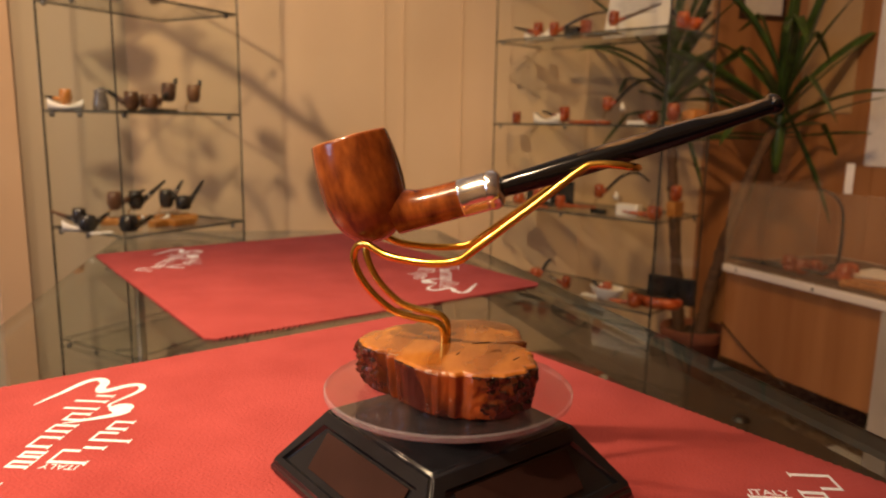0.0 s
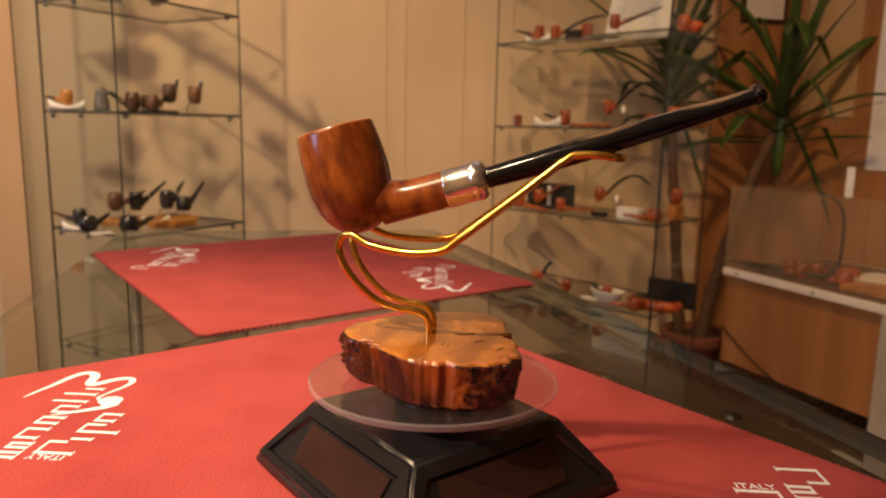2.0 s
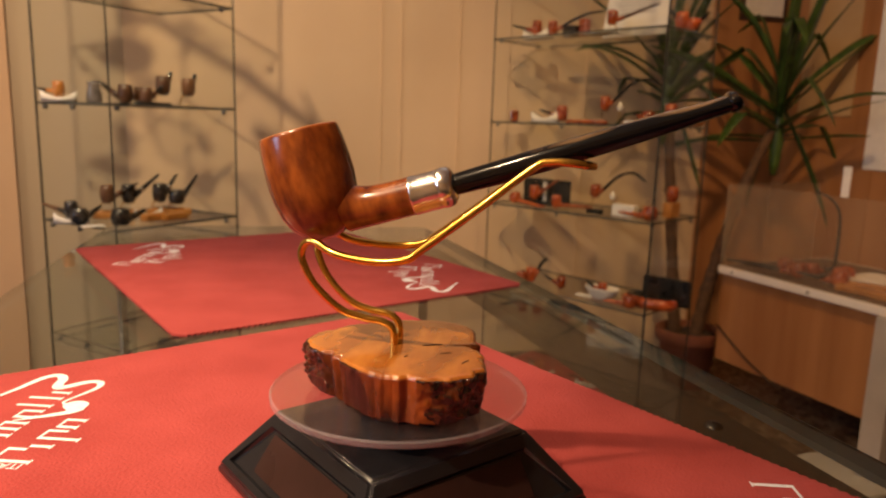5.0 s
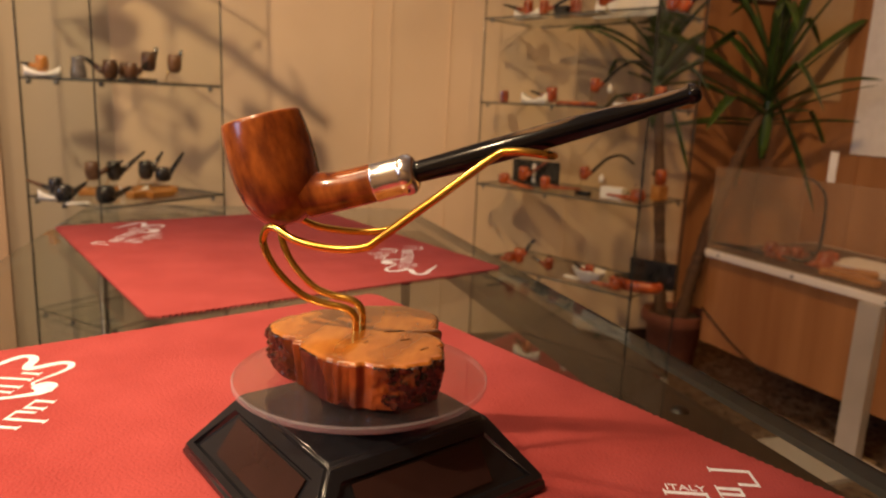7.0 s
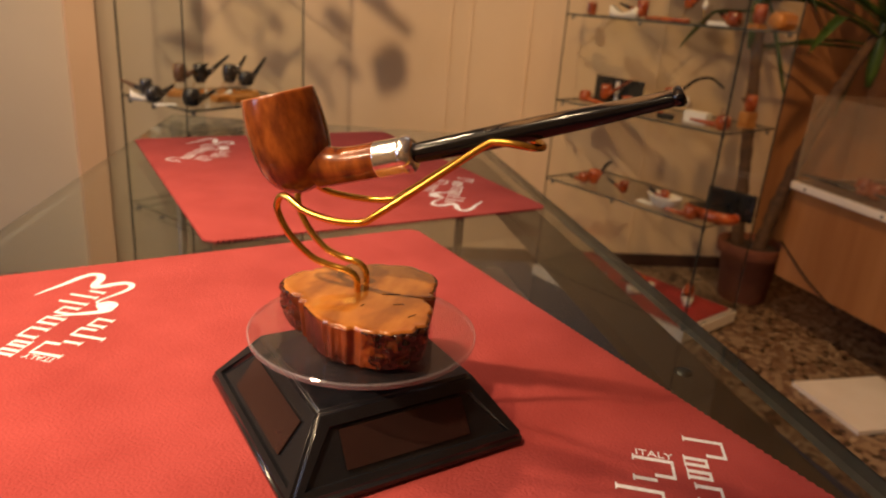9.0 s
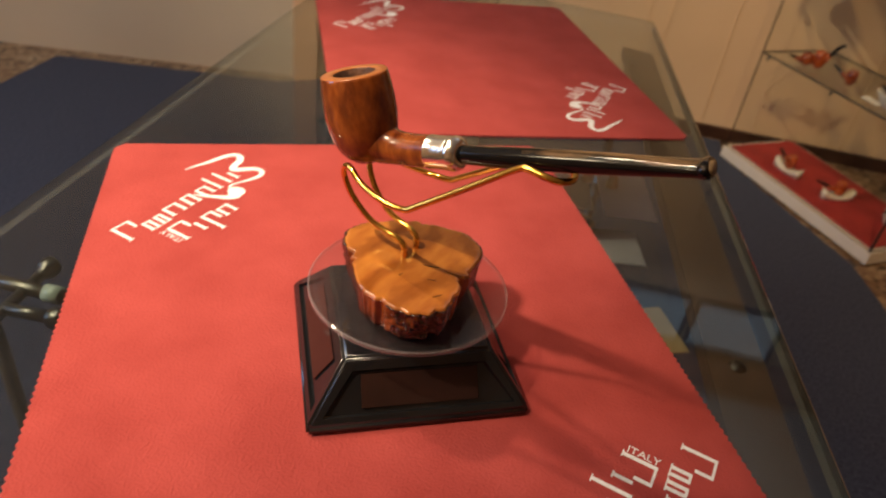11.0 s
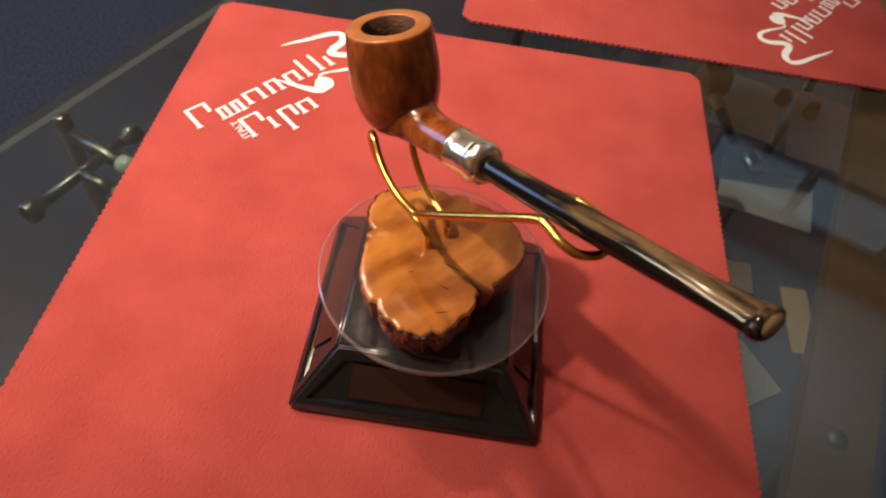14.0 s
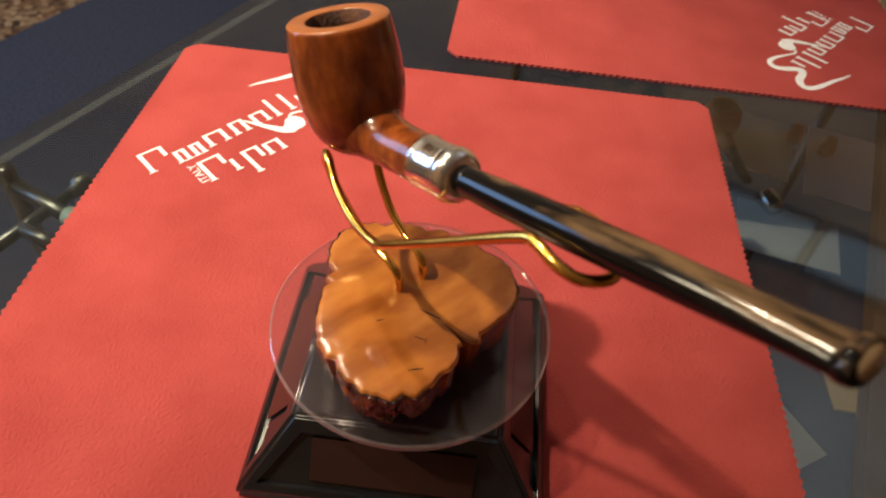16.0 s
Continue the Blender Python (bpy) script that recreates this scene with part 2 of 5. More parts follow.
def terrazzo():
    m = mat("terrazzo", (0.20, 0.125, 0.075), 0.3)
    nt = m.node_tree
    b = nt.nodes["Principled BSDF"]
    tc = nt.nodes.new("ShaderNodeTexCoord")
    v = nt.nodes.new("ShaderNodeTexVoronoi")
    v.inputs["Scale"].default_value = 62
    r = nt.nodes.new("ShaderNodeValToRGB")
    r.color_ramp.interpolation = "CONSTANT"
    e = r.color_ramp.elements
    e[0].position, e[0].color = 0, (0.035, 0.02, 0.012, 1)
    e[1].position, e[1].color = 0.25, (0.19, 0.12, 0.07, 1)
    for p, c in ((0.5, (0.30, 0.215, 0.135, 1)), (0.72, (0.13, 0.07, 0.04, 1)), (0.86, (0.40, 0.31, 0.21, 1))):
        k = e.new(p)
        k.color = c
    nt.links.new(tc.outputs["Object"], v.inputs["Vector"])
    nt.links.new(v.outputs["Color"], r.inputs[0])
    nt.links.new(r.outputs[0], b.inputs["Base Color"])
    return m


TERRAZZO = terrazzo()


# ---- mesh helpers ----
def mesh_from(bm, name, materials, smooth=None):
    bmesh.ops.recalc_face_normals(bm, faces=bm.faces)
    me = bpy.data.meshes.new(name)
    bm.to_mesh(me)
    bm.free()
    for m in materials if isinstance(materials, (list, tuple)) else [materials]:
        me.materials.append(m)
    if smooth is not None:
        me.shade_smooth() if smooth else me.shade_flat()
    return me


def part(name, bm, material, parent=None, label="", smooth=True, m=None):
    ob = new(name, mesh_from(bm, name, material, smooth))
    if m is not None:
        ob.matrix_basis = m
    ob.parent = parent
    return tagged(ob, label)


def thing(name, label, category, m=None, group="", kind=""):
    ob = new(name)
    ob.empty_display_size = 0.02
    if m is not None:
        ob.matrix_basis = m
    return tagged(ob, label, category, group, kind)


def box(sx, sy, sz, at=(0, 0, 0), bevel=0.0, bm=None, seg=2):
    """A box of that size whose middle stands at at."""
    bm = bm or bmesh.new()
    r = bmesh.ops.create_cube(bm, size=1, matrix=Matrix.Translation(at) @ Matrix.Diagonal((sx, sy, sz, 1)))
    if bevel:
        ed = {e for v in r["verts"] for e in v.link_edges}
        bmesh.ops.bevel(bm, geom=list(ed), offset=bevel, segments=seg, profile=0.5, affect="EDGES")
    return bm


def lathe(profile, seg=32, bm=None, m=None):
    """Turns (radius, height) pairs round z."""
    bm = bm or bmesh.new()
    rings = []
    for r, z in profile:
        if r < 1e-6:
            rings.append([bm.verts.new((0, 0, z))])
        else:
            rings.append([bm.verts.new((r * math.cos(2 * math.pi * i / seg), r * math.sin(2 * math.pi * i / seg), z)) for i in range(seg)])
    for a, b in zip(rings, rings[1:]):
        for i in range(seg):
            j = (i + 1) % seg
            if len(a) == 1 and len(b) > 1:
                bm.faces.new((a[0], b[i], b[j]))
            elif len(b) == 1 and len(a) > 1:
                bm.faces.new((a[i], a[j], b[0]))
            elif len(a) > 1:
                bm.faces.new((a[i], a[j], b[j], b[i]))
    if m is not None:
        bmesh.ops.transform(bm, matrix=m, verts=[v for ring in rings for v in ring])
    return bm


def spline(points, n=8):
    """Catmull-Rom through the points."""
    p = [Vector(q) for q in points]
    p = [2 * p[0] - p[1]] + p + [2 * p[-1] - p[-2]]
    out = []
    for a, b, c, d in zip(p, p[1:], p[2:], p[3:]):
        for i in range(n):
            t = i / n
            out.append(0.5 * (2 * b + (c - a) * t + (2 * a - 5 * b + 4 * c - d) * t * t + (3 * b - a - 3 * c + d) * t ** 3))
    out.append(p[-2])
    return out


def tube(path, radius, seg=12, bm=None, flat=1.0):
    """A tube along the points; radius is a number or a function of 0..1 giving one number or (across, upright)."""
    bm = bm or bmesh.new()
    path = [Vector(q) for q in path]
    rings, up = [], None
    for i, p in enumerate(path):
        d = (path[min(i + 1, len(path) - 1)] - path[max(i - 1, 0)]).normalized()
        if up is None:
            ref = Vector((0, 0, 1)) if abs(d.z) < 0.9 else Vector((0, 1, 0))
            up = (ref - d * ref.dot(d)).normalized()
        else:
            up = (up - d * up.dot(d)).normalized()
        side = d.cross(up)
        r = radius(i / (len(path) - 1)) if callable(radius) else radius
        ra, rb = r if isinstance(r, tuple) else (r, r * flat)
        rings.append([bm.verts.new(p + side * ra * math.cos(2 * math.pi * k / seg) + up * rb * math.sin(2 * math.pi * k / seg)) for k in range(seg)])
    for a, b in zip(rings, rings[1:]):
        for i in range(seg):
            j = (i + 1) % seg
            bm.faces.new((a[i], a[j], b[j], b[i]))
    bm.faces.new(rings[0][::-1])
    bm.faces.new(rings[-1])
    return bm


def slab_of(points, z0, z1, bm=None):
    """A flat plate over a polygon of (x, y)."""
    bm = bm or bmesh.new()
    lo = [bm.verts.new((x, y, z0)) for x, y in points]
    hi = [bm.verts.new((x, y, z1)) for x, y in points]
    bm.faces.new(lo[::-1])
    bm.faces.new(hi)
    for i in range(len(points)):
        j = (i + 1) % len(points)
        bm.faces.new((lo[i], lo[j], hi[j], hi[i]))
    return bm


# ---- the room ----
CORNER_L, CORNER_R = Vector((-1.0, 2.34)), Vector((1.33, 2.863))
LEFT_END, RIGHT_END = Vector((-3.0, 1.25)), Vector((3.0, -0.9))
BEND = Vector((-1.29, 2.04))
HEIGHT = 2.7
floor = part("floor", slab_of([(-4, -3.2), (4, -3.2), (4, 4), (-4, 4)], -0.05, 0), TERRAZZO, smooth=False)
tagged(floor, "brown speckled terrazzo floor with stone chips", "floor", kind="structure")
ceiling = part("ceiling", slab_of([(-4, -3.2), (4, -3.2), (4, 4), (-4, 4)], HEIGHT, HEIGHT + 0.05), CEIL, smooth=False)
tagged(ceiling, "plain off-white painted ceiling", "ceiling", kind="structure")


def wall(name, a, b, material, label):
    """A wall of 10 cm from a to b, its room side on the line; the room lies to the right of a to b."""
    d = (b - a).normalized()
    n = Vector((-d.y, d.x)) * 0.1
    w = part(name, slab_of([a, b, b + n, a + n], 0, HEIGHT), material, smooth=False)
    return tagged(w, label, "wall", kind="structure")


def skirting(a, b, h=0.085):
    d = (b - a).normalized()
    n = Vector((d.y, -d.x)) * 0.014
    s = part("baseboard", slab_of([a, b, b + n, a + n], 0, h), DARK_WOOD, smooth=False)
    tagged(s, "dark brown wooden baseboard along the wall", "baseboard", kind="structure")


wall("wall_north", CORNER_L, CORNER_R, WALL, "beige painted panelled wall with soft plant shadows")
wall("wall_west", LEFT_END, BEND, WALL_GREY, "greyish beige plain wall")
wall("wall_northwest", BEND, CORNER_L, WALL_GREY, "short greyish beige wall beside the glass tower")
wall("wall_east", CORNER_R, RIGHT_END, WOOD, "orange brown wood-grained panel wall")
wall("wall_south", Vector((3.0, -2.6)), Vector((-3.0, -2.6)), WALL, "plain beige wall")
wall("wall_west_back", Vector((-3.0, -2.6)), LEFT_END, WALL_GREY, "plain greyish wall")
wall("wall_east_back", RIGHT_END, Vector((3.0, -2.6)), WALL, "plain beige wall")
skirting(CORNER_L, CORNER_R, 0.045)
skirting(CORNER_R, RIGHT_END)


def along(a, b, s, off=0.0):
    """The point s of the way from a to b, off metres into the room."""
    d = (b - a).normalized()
    return a + (b - a) * s + Vector((d.y, -d.x)) * off


# joints between the wall's panels, and the apricot pilaster
for s, w in ((0.345, 0.006), (0.372, 0.010), (0.46, 0.006), (0.66, 0.006)):
    p, d = along(CORNER_L, CORNER_R, s), (CORNER_R - CORNER_L).normalized()
    n = Vector((d.y, -d.x)) * 0.004
    t = part("trim", slab_of([p, p + d * w, p + d * w + n, p + n], 0.045, HEIGHT), WALL, smooth=False)
    tagged(t, "narrow beige cover strip on a panel joint", "trim", kind="structure")
p, d = along(BEND, CORNER_L, 0.005), (CORNER_L - BEND).normalized()
n = Vector((d.y, -d.x)) * 0.03
t = part("pilaster", slab_of([p, p + d * 0.08, p + d * 0.08 + n, p + n], 0, HEIGHT), APRICOT, smooth=False)
tagged(t, "narrow apricot painted pilaster on the wall", "pilaster", kind="structure")

pc, dc = along(CORNER_L, CORNER_R, 0.868), (CORNER_R - CORNER_L).normalized()
nc = Vector((dc.y, -dc.x)) * 0.009
clad = part("wood_cladding", slab_of([pc, CORNER_R, CORNER_R + nc, pc + nc], 0.045, HEIGHT), WOOD, smooth=False)
tagged(clad, "orange brown wood-grained panel beside the corner", "wall panel", kind="structure")

carpet = part("carpet", slab_of([(-1.3, -1.2), (-1.98, 1.64), (-1.29, 1.96), (-1.0, 2.30), (0.16, 2.565), (0.20, 2.42), (0.6, 1.98), (0.95, 1.2), (1.5, -1.2)], 0.0, 0.007), CARPET, smooth=False)
tagged(carpet, "dark blue grey short-pile carpet under the glass table", "carpet")

# ---- the glass table ----
def left_edge(y):
    return -0.221 - 0.2463 * (y - 0.194)


def right_edge(y):
    return 0.236 - 0.343 * (y - 0.43)


def glass_plate(name, points, z0, z1, parent, glass, edge, bevel=0.0015):
    bm = slab_of(points, z0, z1)
    bm.normal_update()
    up = [e for e in bm.edges if abs(e.verts[0].co.z - e.verts[1].co.z) < 1e-6]
    bmesh.ops.bevel(bm, geom=up, offset=bevel, segments=1, affect="EDGES")
    bm.normal_update()
    for f in bm.faces:
        # thick left-facing edges take the pale hazed material, other edges the dark one
        f.material_index = 0 if abs(f.normal.z) > 0.95 else (2 if f.normal.x < -0.1 and z1 - z0 > 0.01 else 1)
    return part(name, bm, [glass, edge, EDGE_CLEAR], parent, smooth=False)


table = thing("glass_table", "clear glass table on slim dark steel legs with round pads", "table")
YN, YF = -0.55, 1.03
glass_plate("tabletop", [(left_edge(YN), YN), (right_edge(YN), YN), (right_edge(YF + 0.04), YF + 0.04), (left_edge(YF - 0.03), YF - 0.03)], TABLE - 0.012, TABLE, table, GLASS, GLASS_EDGE, 0.0026)
y0, y1 = -0.4, 0.98
bm = slab_of([(right_edge(y0) - 0.050, y0), (right_edge(y0) - 0.011, y0), (right_edge(y1) - 0.011, y1), (right_edge(y1) - 0.050, y1)], TABLE - 0.028, TABLE - 0.016)
part("rail", bm, mat("bronze_rail", (0.095, 0.056, 0.034), 0.45, 0.0, colour2=(0.12, 0.072, 0.045), scale=20), table, "dark bronze support rail under the glass", smooth=False)


LEG = mat("dark_steel", (0.10, 0.10, 0.10), 0.35, 1.0, colour2=(0.16, 0.155, 0.15), scale=40)


def pad(x, y, parent):
    bm = lathe([(0, -0.030), (0.0045, -0.030), (0.0045, -0.024), (0.0063, -0.0225), (0.0066, -0.019), (0.0056, -0.016), (0.0040, -0.0140), (0, -0.0132)], 24)
    part("pad", bm, LEG, parent, "dark steel pad with a rubber ring", m=pose(x, y, TABLE))


def rod(a, b, r, parent, name="rod", material=None, label=""):
    part(name, tube([a, b], r, 12), material or LEG, parent, label)


ZB = TABLE - 0.030
for x, y in ((0.206, 0.428), (0.02, 0.93), (-0.36, 0.9), (0.40, -0.25), (-0.16, -0.2)):
    pad(x, y, table)
    rod((x, y, ZB + 0.004), (x, y, 0.007), 0.006, table, "leg", LEG, "slim dark steel leg")
# crossed arms beside the left edge
def end_cup(x, y, heading):
    """A turned steel cup on the end of an arm, open side outwards."""
    bm = lathe([(0, -0.004), (0.0036, -0.004), (0.0040, 0.0), (0.0062, 0.0015), (0.0068, 0.004), (0.0068, 0.008), (0.0060, 0.0095), (0.0048, 0.0095), (0.0044, 0.0065), (0, 0.006)], 24)
    part("end_cup", bm, LEG, table, "turned steel end cup", m=pose(x, y, ZB, 0, 90, heading))


end_cup(-0.190, 0.213, -74)
end_cup(-0.209, 0.278, 106)
end_cup(-0.173, 0.251, 18)
rod((-0.190, 0.213, ZB), (-0.209, 0.278, ZB), 0.0035, table, "arm", None, "steel cross arm")
rod((-0.198, 0.243, ZB), (-0.173, 0.251, ZB), 0.0040, table, "arm")
rod((-0.238, 0.254, ZB), (-0.180, 0.268, ZB), 0.0045, table, "arm", LEG)
rod((-0.238, 0.254, ZB + 0.012), (-0.238, 0.250, 0.007), 0.005, table, "leg", LEG)
part("bush", tube([(-0.192, 0.2655, ZB), (-0.182, 0.268, ZB)], 0.0058, 16), mat("frosted_glass", (0.26, 0.32, 0.31), 0.2, colour2=(0.38, 0.45, 0.43), scale=150), table, "pale frosted bush")


# lower glass shelf and the cards that lie on it
ZU = 0.618
part("lower_shelf", slab_of([(left_edge(0.05) + 0.07, 0.05), (right_edge(0.05) - 0.006, 0.05), (right_edge(0.90) - 0.006, 0.90), (left_edge(0.90) + 0.07, 0.90)], ZU - 0.006, ZU), SHELF_GLASS, table, "clear lower glass shelf", smooth=False)
TAN_CARD = mat("tan_card", (0.30, 0.21, 0.09), 0.7, colour2=(0.36, 0.26, 0.13), scale=25)
GREY_CARD = mat("grey_card", (0.38, 0.37, 0.40), 0.7, colour2=(0.45, 0.44, 0.47), scale=25)
CREAM_CARD = mat("cream_card", (0.72, 0.68, 0.61), 0.7, colour2=(0.76, 0.72, 0.65), scale=25)
LILAC_CARD = mat("lilac_card", (0.62, 0.56, 0.60), 0.7, colour2=(0.68, 0.62, 0.65), scale=25)
for x, y, w, h, turn, m_, words in ((0.006, 0.783, 0.060, 0.086, 20, CREAM_CARD, "cream card with soft corners under the glass top"),
                                    (0.110, 0.592, 0.018, 0.028, 35, TAN_CARD, "small tan card lying under the glass top"),
                                    (0.163, 0.590, 0.020, 0.060, 37, TAN_CARD, "narrow tan card lying under the glass top"),
                                    (0.078, 0.690, 0.080, 0.060, 25, GREY_CARD, "pale grey card lying under the glass top"),
                                    (0.073, 0.810, 0.060, 0.104, 22, LILAC_CARD, "pale lilac card lying under the glass top"),
                                    (0.150, 0.500, 0.045, 0.070, -20, GREY_CARD, "pale grey card lying under the glass top")):
    bm = slab_of([(-w / 2, -h / 2), (w / 2, -h / 2), (w / 2, h / 2), (-w / 2, h / 2)], 0, 0.0012)
    tagged(part("paper_card", bm, m_, None, smooth=False, m=pose(x, y, ZU + 0.0002, 0, 0, turn)), words, "card", "cards on the lower shelf")


# ---- the red cloths with their print ----
def pinked(w, h, tooth=0.0043, depth=0.0015, corner=0.010):
    """Outline of a cloth with a zigzag cut edge and rounded corners."""
    pts = []
    n = 0
    for (ax, ay), (bx, by) in (((0, 0), (w, 0)), ((w, 0), (w, h)), ((w, h), (0, h)), ((0, h), (0, 0))):
        a, b = Vector((ax, ay)), Vector((bx, by))
        d = (b - a).normalized()
        inn = Vector((-d.y, d.x))
        k = int((b - a).length / tooth)
        for i in range(k * 2):
            q = a + (b - a) * (i / (2 * k))
            if (q - a).length < corner * 0.55 or (q - b).length < corner * 0.55:
                continue
            pts.append(q + inn * (depth if i % 2 else 0.0))
    return [(q.x, q.y) for q in pts]


def ribbon(points, width, z0, z1, bm):
    """A flat printed stroke along (x, y) points; width is a function of 0..1."""
    p = [Vector((x, y)) for x, y in points]
    lo, hi = [], []
    for i, q in enumerate(p):
        d = (p[min(i + 1, len(p) - 1)] - p[max(i - 1, 0)]).normalized()
        s = Vector((-d.y, d.x)) * width(i / (len(p) - 1)) / 2
        lo.append(q + s)
        hi.append(q - s)
    for a, b, c, d in zip(lo, lo[1:], hi[1:], hi):
        vs = [bm.verts.new((v.x, v.y, z1)) for v in (a, b, c, d)]
        bm.faces.new(vs)
    return bm


def emblem(parent, m):
    """White print: plain bars in two rows, and a curling smoke line that ends in a bowl."""
    bm = bmesh.new()
    z = 0.00006

    def bar(x, y, w, h):
        up = z + 1e-6 * len(bm.faces)
        bm.faces.new([bm.verts.new(v) for v in ((x, y, up), (x + w, y, up), (x + w, y + h, up), (x, y + h, up))])

    def sign(x, y, w, h, kind):
        """One bar, or two bars under a lintel, with small feet."""
        if kind == 1:
            bar(x, y, w, h)
            bar(x - 0.0010, y, w + 0.0022, 0.0010)
            return
        bar(x, y, 0.0026, h)
        bar(x - 0.0012, y, 0.0050, 0.0008)
        bar(x + 0.0026, y + h - 0.0014, w - 0.0026, 0.0014)
        drop = 0.5 if kind == 3 else 0.0
        bar(x + w - 0.0025, y + h * drop, 0.0025, h * (1 - drop) - 0.0014)
        if kind == 2:
            bar(x + w - 0.0036, y, 0.0047, 0.0008)

    # upper row
    for x, y, w, h, kind in ((-0.0010, -0.0018, 0.0150, 0.0192, 3), (0.0160, -0.0036, 0.0074, 0.0112, 2), (0.0262, -0.0033, 0.0070, 0.0112, 2), (0.0370, -0.0012, 0.0130, 0.0120, 2),
                             (0.0548, -0.0006, 0.0098, 0.0125, 2), (0.0695, 0.0006, 0.0105, 0.0112, 2), (0.0848, 0.0004, 0.0025, 0.0195, 1), (0.0955, 0.0010, 0.0025, 0.0188, 1),
                             (0.1040, 0.0012, 0.0025, 0.0108, 1)):
        sign(x, y, w, h, kind)
    # lower row
    for x, y, w, h, kind in ((0.0222, -0.0277, 0.0146, 0.0190, 3), (0.0382, -0.0283, 0.0025, 0.0108, 1), (0.0468, -0.0366, 0.0112, 0.0212, 3), (0.0605, -0.0278, 0.0112, 0.0110, 2)):
        sign(x, y, w, h, kind)

    def disc(x, y, rx, ry, lift):
        for k in range(24):
            a0, a1 = 2 * math.pi * k / 24, 2 * math.pi * (k + 1) / 24
            bm.faces.new([bm.verts.new((x, y, z + lift))] + [bm.verts.new((x + rx * math.cos(a), y + ry * math.sin(a), z + lift)) for a in (a0, a1)])

    smoke = spline([(0.0875, 0.0382, 0), (0.0965, 0.0366, 0), (0.1060, 0.0340, 0), (0.1160, 0.0322, 0), (0.1250, 0.0300, 0), (0.1305, 0.0262, 0), (0.1300, 0.0212, 0), (0.1245, 0.0172, 0), (0.1170, 0.0155, 0),
                    (0.1120, 0.0125, 0), (0.1145, 0.0085, 0), (0.1200, 0.0040, 0), (0.1240, -0.0010, 0), (0.1235, -0.0060, 0), (0.1180, -0.0090, 0), (0.1100, -0.0080, 0), (0.1000, -0.0045, 0), (0.0930, -0.0025, 0), (0.0890, -0.0045, 0)], 6)
    ribbon([(q.x, q.y) for q in smoke], lambda t: 0.0007 + 0.0050 * math.sin(math.pi * min(1, t * 1.08)) ** 0.75 if t < 0.9 else 0.0018, 0, z + 0.00015, bm)
    disc(0.0888, -0.0113, 0.0062, 0.0066, 0.0002)
    disc(0.0850, -0.0135, 0.0055, 0.0048, 0.00025)
    tail = spline([(0.0850, -0.0160, 0), (0.0795, -0.0135, 0), (0.0745, -0.0070, 0), (0.0695, 0.0010, 0), (0.0650, 0.0085, 0)], 6)
    ribbon([(q.x, q.y) for q in tail], lambda t: 0.0058 * (1 - t) + 0.0012, 0, z + 0.00030, bm)
    part("print", bm, WHITE_PRINT, parent, "white printed emblem of bars, smoke line and bowl", smooth=False, m=m)
    cu = bpy.data.curves.new("word", "FONT")
    cu.body, cu.size, cu.extrude = "ITALY", 0.0068, 0.0001
    cu.materials.append(WHITE_PRINT)
    word = new("word", cu)
    word.parent = parent
    word.matrix_basis = m @ pose(0.0212, -0.0262, 0.0001, 0, 0, 90)
    tagged(word, "small white printed word")


def cloth(x, y, w, h, turn, label):
    """A cloth whose near corner is at x, y; w along turn, h at right angles to its left."""
    ob = thing("red_cloth", label, "cloth", pose(x, y, TABLE, 0, 0, turn), group="red cloths on the glass table")
    bm = slab_of(pinked(w, h), 0.0003, 0.0018)
    return ob, part("felt", bm, RED, ob, smooth=False)


W, LN = 0.338, 0.446
# near cloth: corner nTL at the far left, long side towards the viewer
c, s_ = math.cos(radians(MAT_TURN)), math.sin(radians(MAT_TURN))
ntl = Vector((-0.257, 0.388))
near_corner = ntl + Vector((s_, -c)) * LN
near, near_felt = cloth(near_corner.x, near_corner.y, W, LN, MAT_TURN, "red felt cloth with pinked edges under the turntable")
far, far_felt = cloth(-0.138, 0.507, 0.330, 0.388, 37.0, "red felt cloth with pinked edges lying further along the glass")


def emblem_at(parent, felt, corner, turn):
    """Print near the corner given in the world; turn 0: as on the near cloth's far left corner."""
    inv = parent.matrix_basis.inverted()
    local = pose(corner[0], corner[1], TABLE + 0.0018, 0, 0, turn) @ pose(0.099, -0.083, 0, 0, 0, 87)
    emblem(felt, inv @ local @ Matrix.Diagonal((0.93, 0.96, 1, 1)))


emblem_at(near, near_felt, (-0.257, 0.388), 0)
br = Vector((-0.257, 0.388)) + Vector((c, s_)) * W + Vector((s_, -c)) * LN
emblem_at(near, near_felt, (br.x, br.y), 180)
emblem_at(far, far_felt, (0.126, 0.703), 180)
emblem_at(far, far_felt, (-0.372, 0.817), 0)

# ---- the solar turntable ----
ZT = TABLE + 0.0020
turntable = thing("solar_turntable", "black plastic solar turntable with a clear acrylic disc", "turntable", pose(CX, CY, ZT, 0, 0, 38.6))
HB, HT, ZL, ZS = 0.0555, 0.0365, 0.005, 0.031


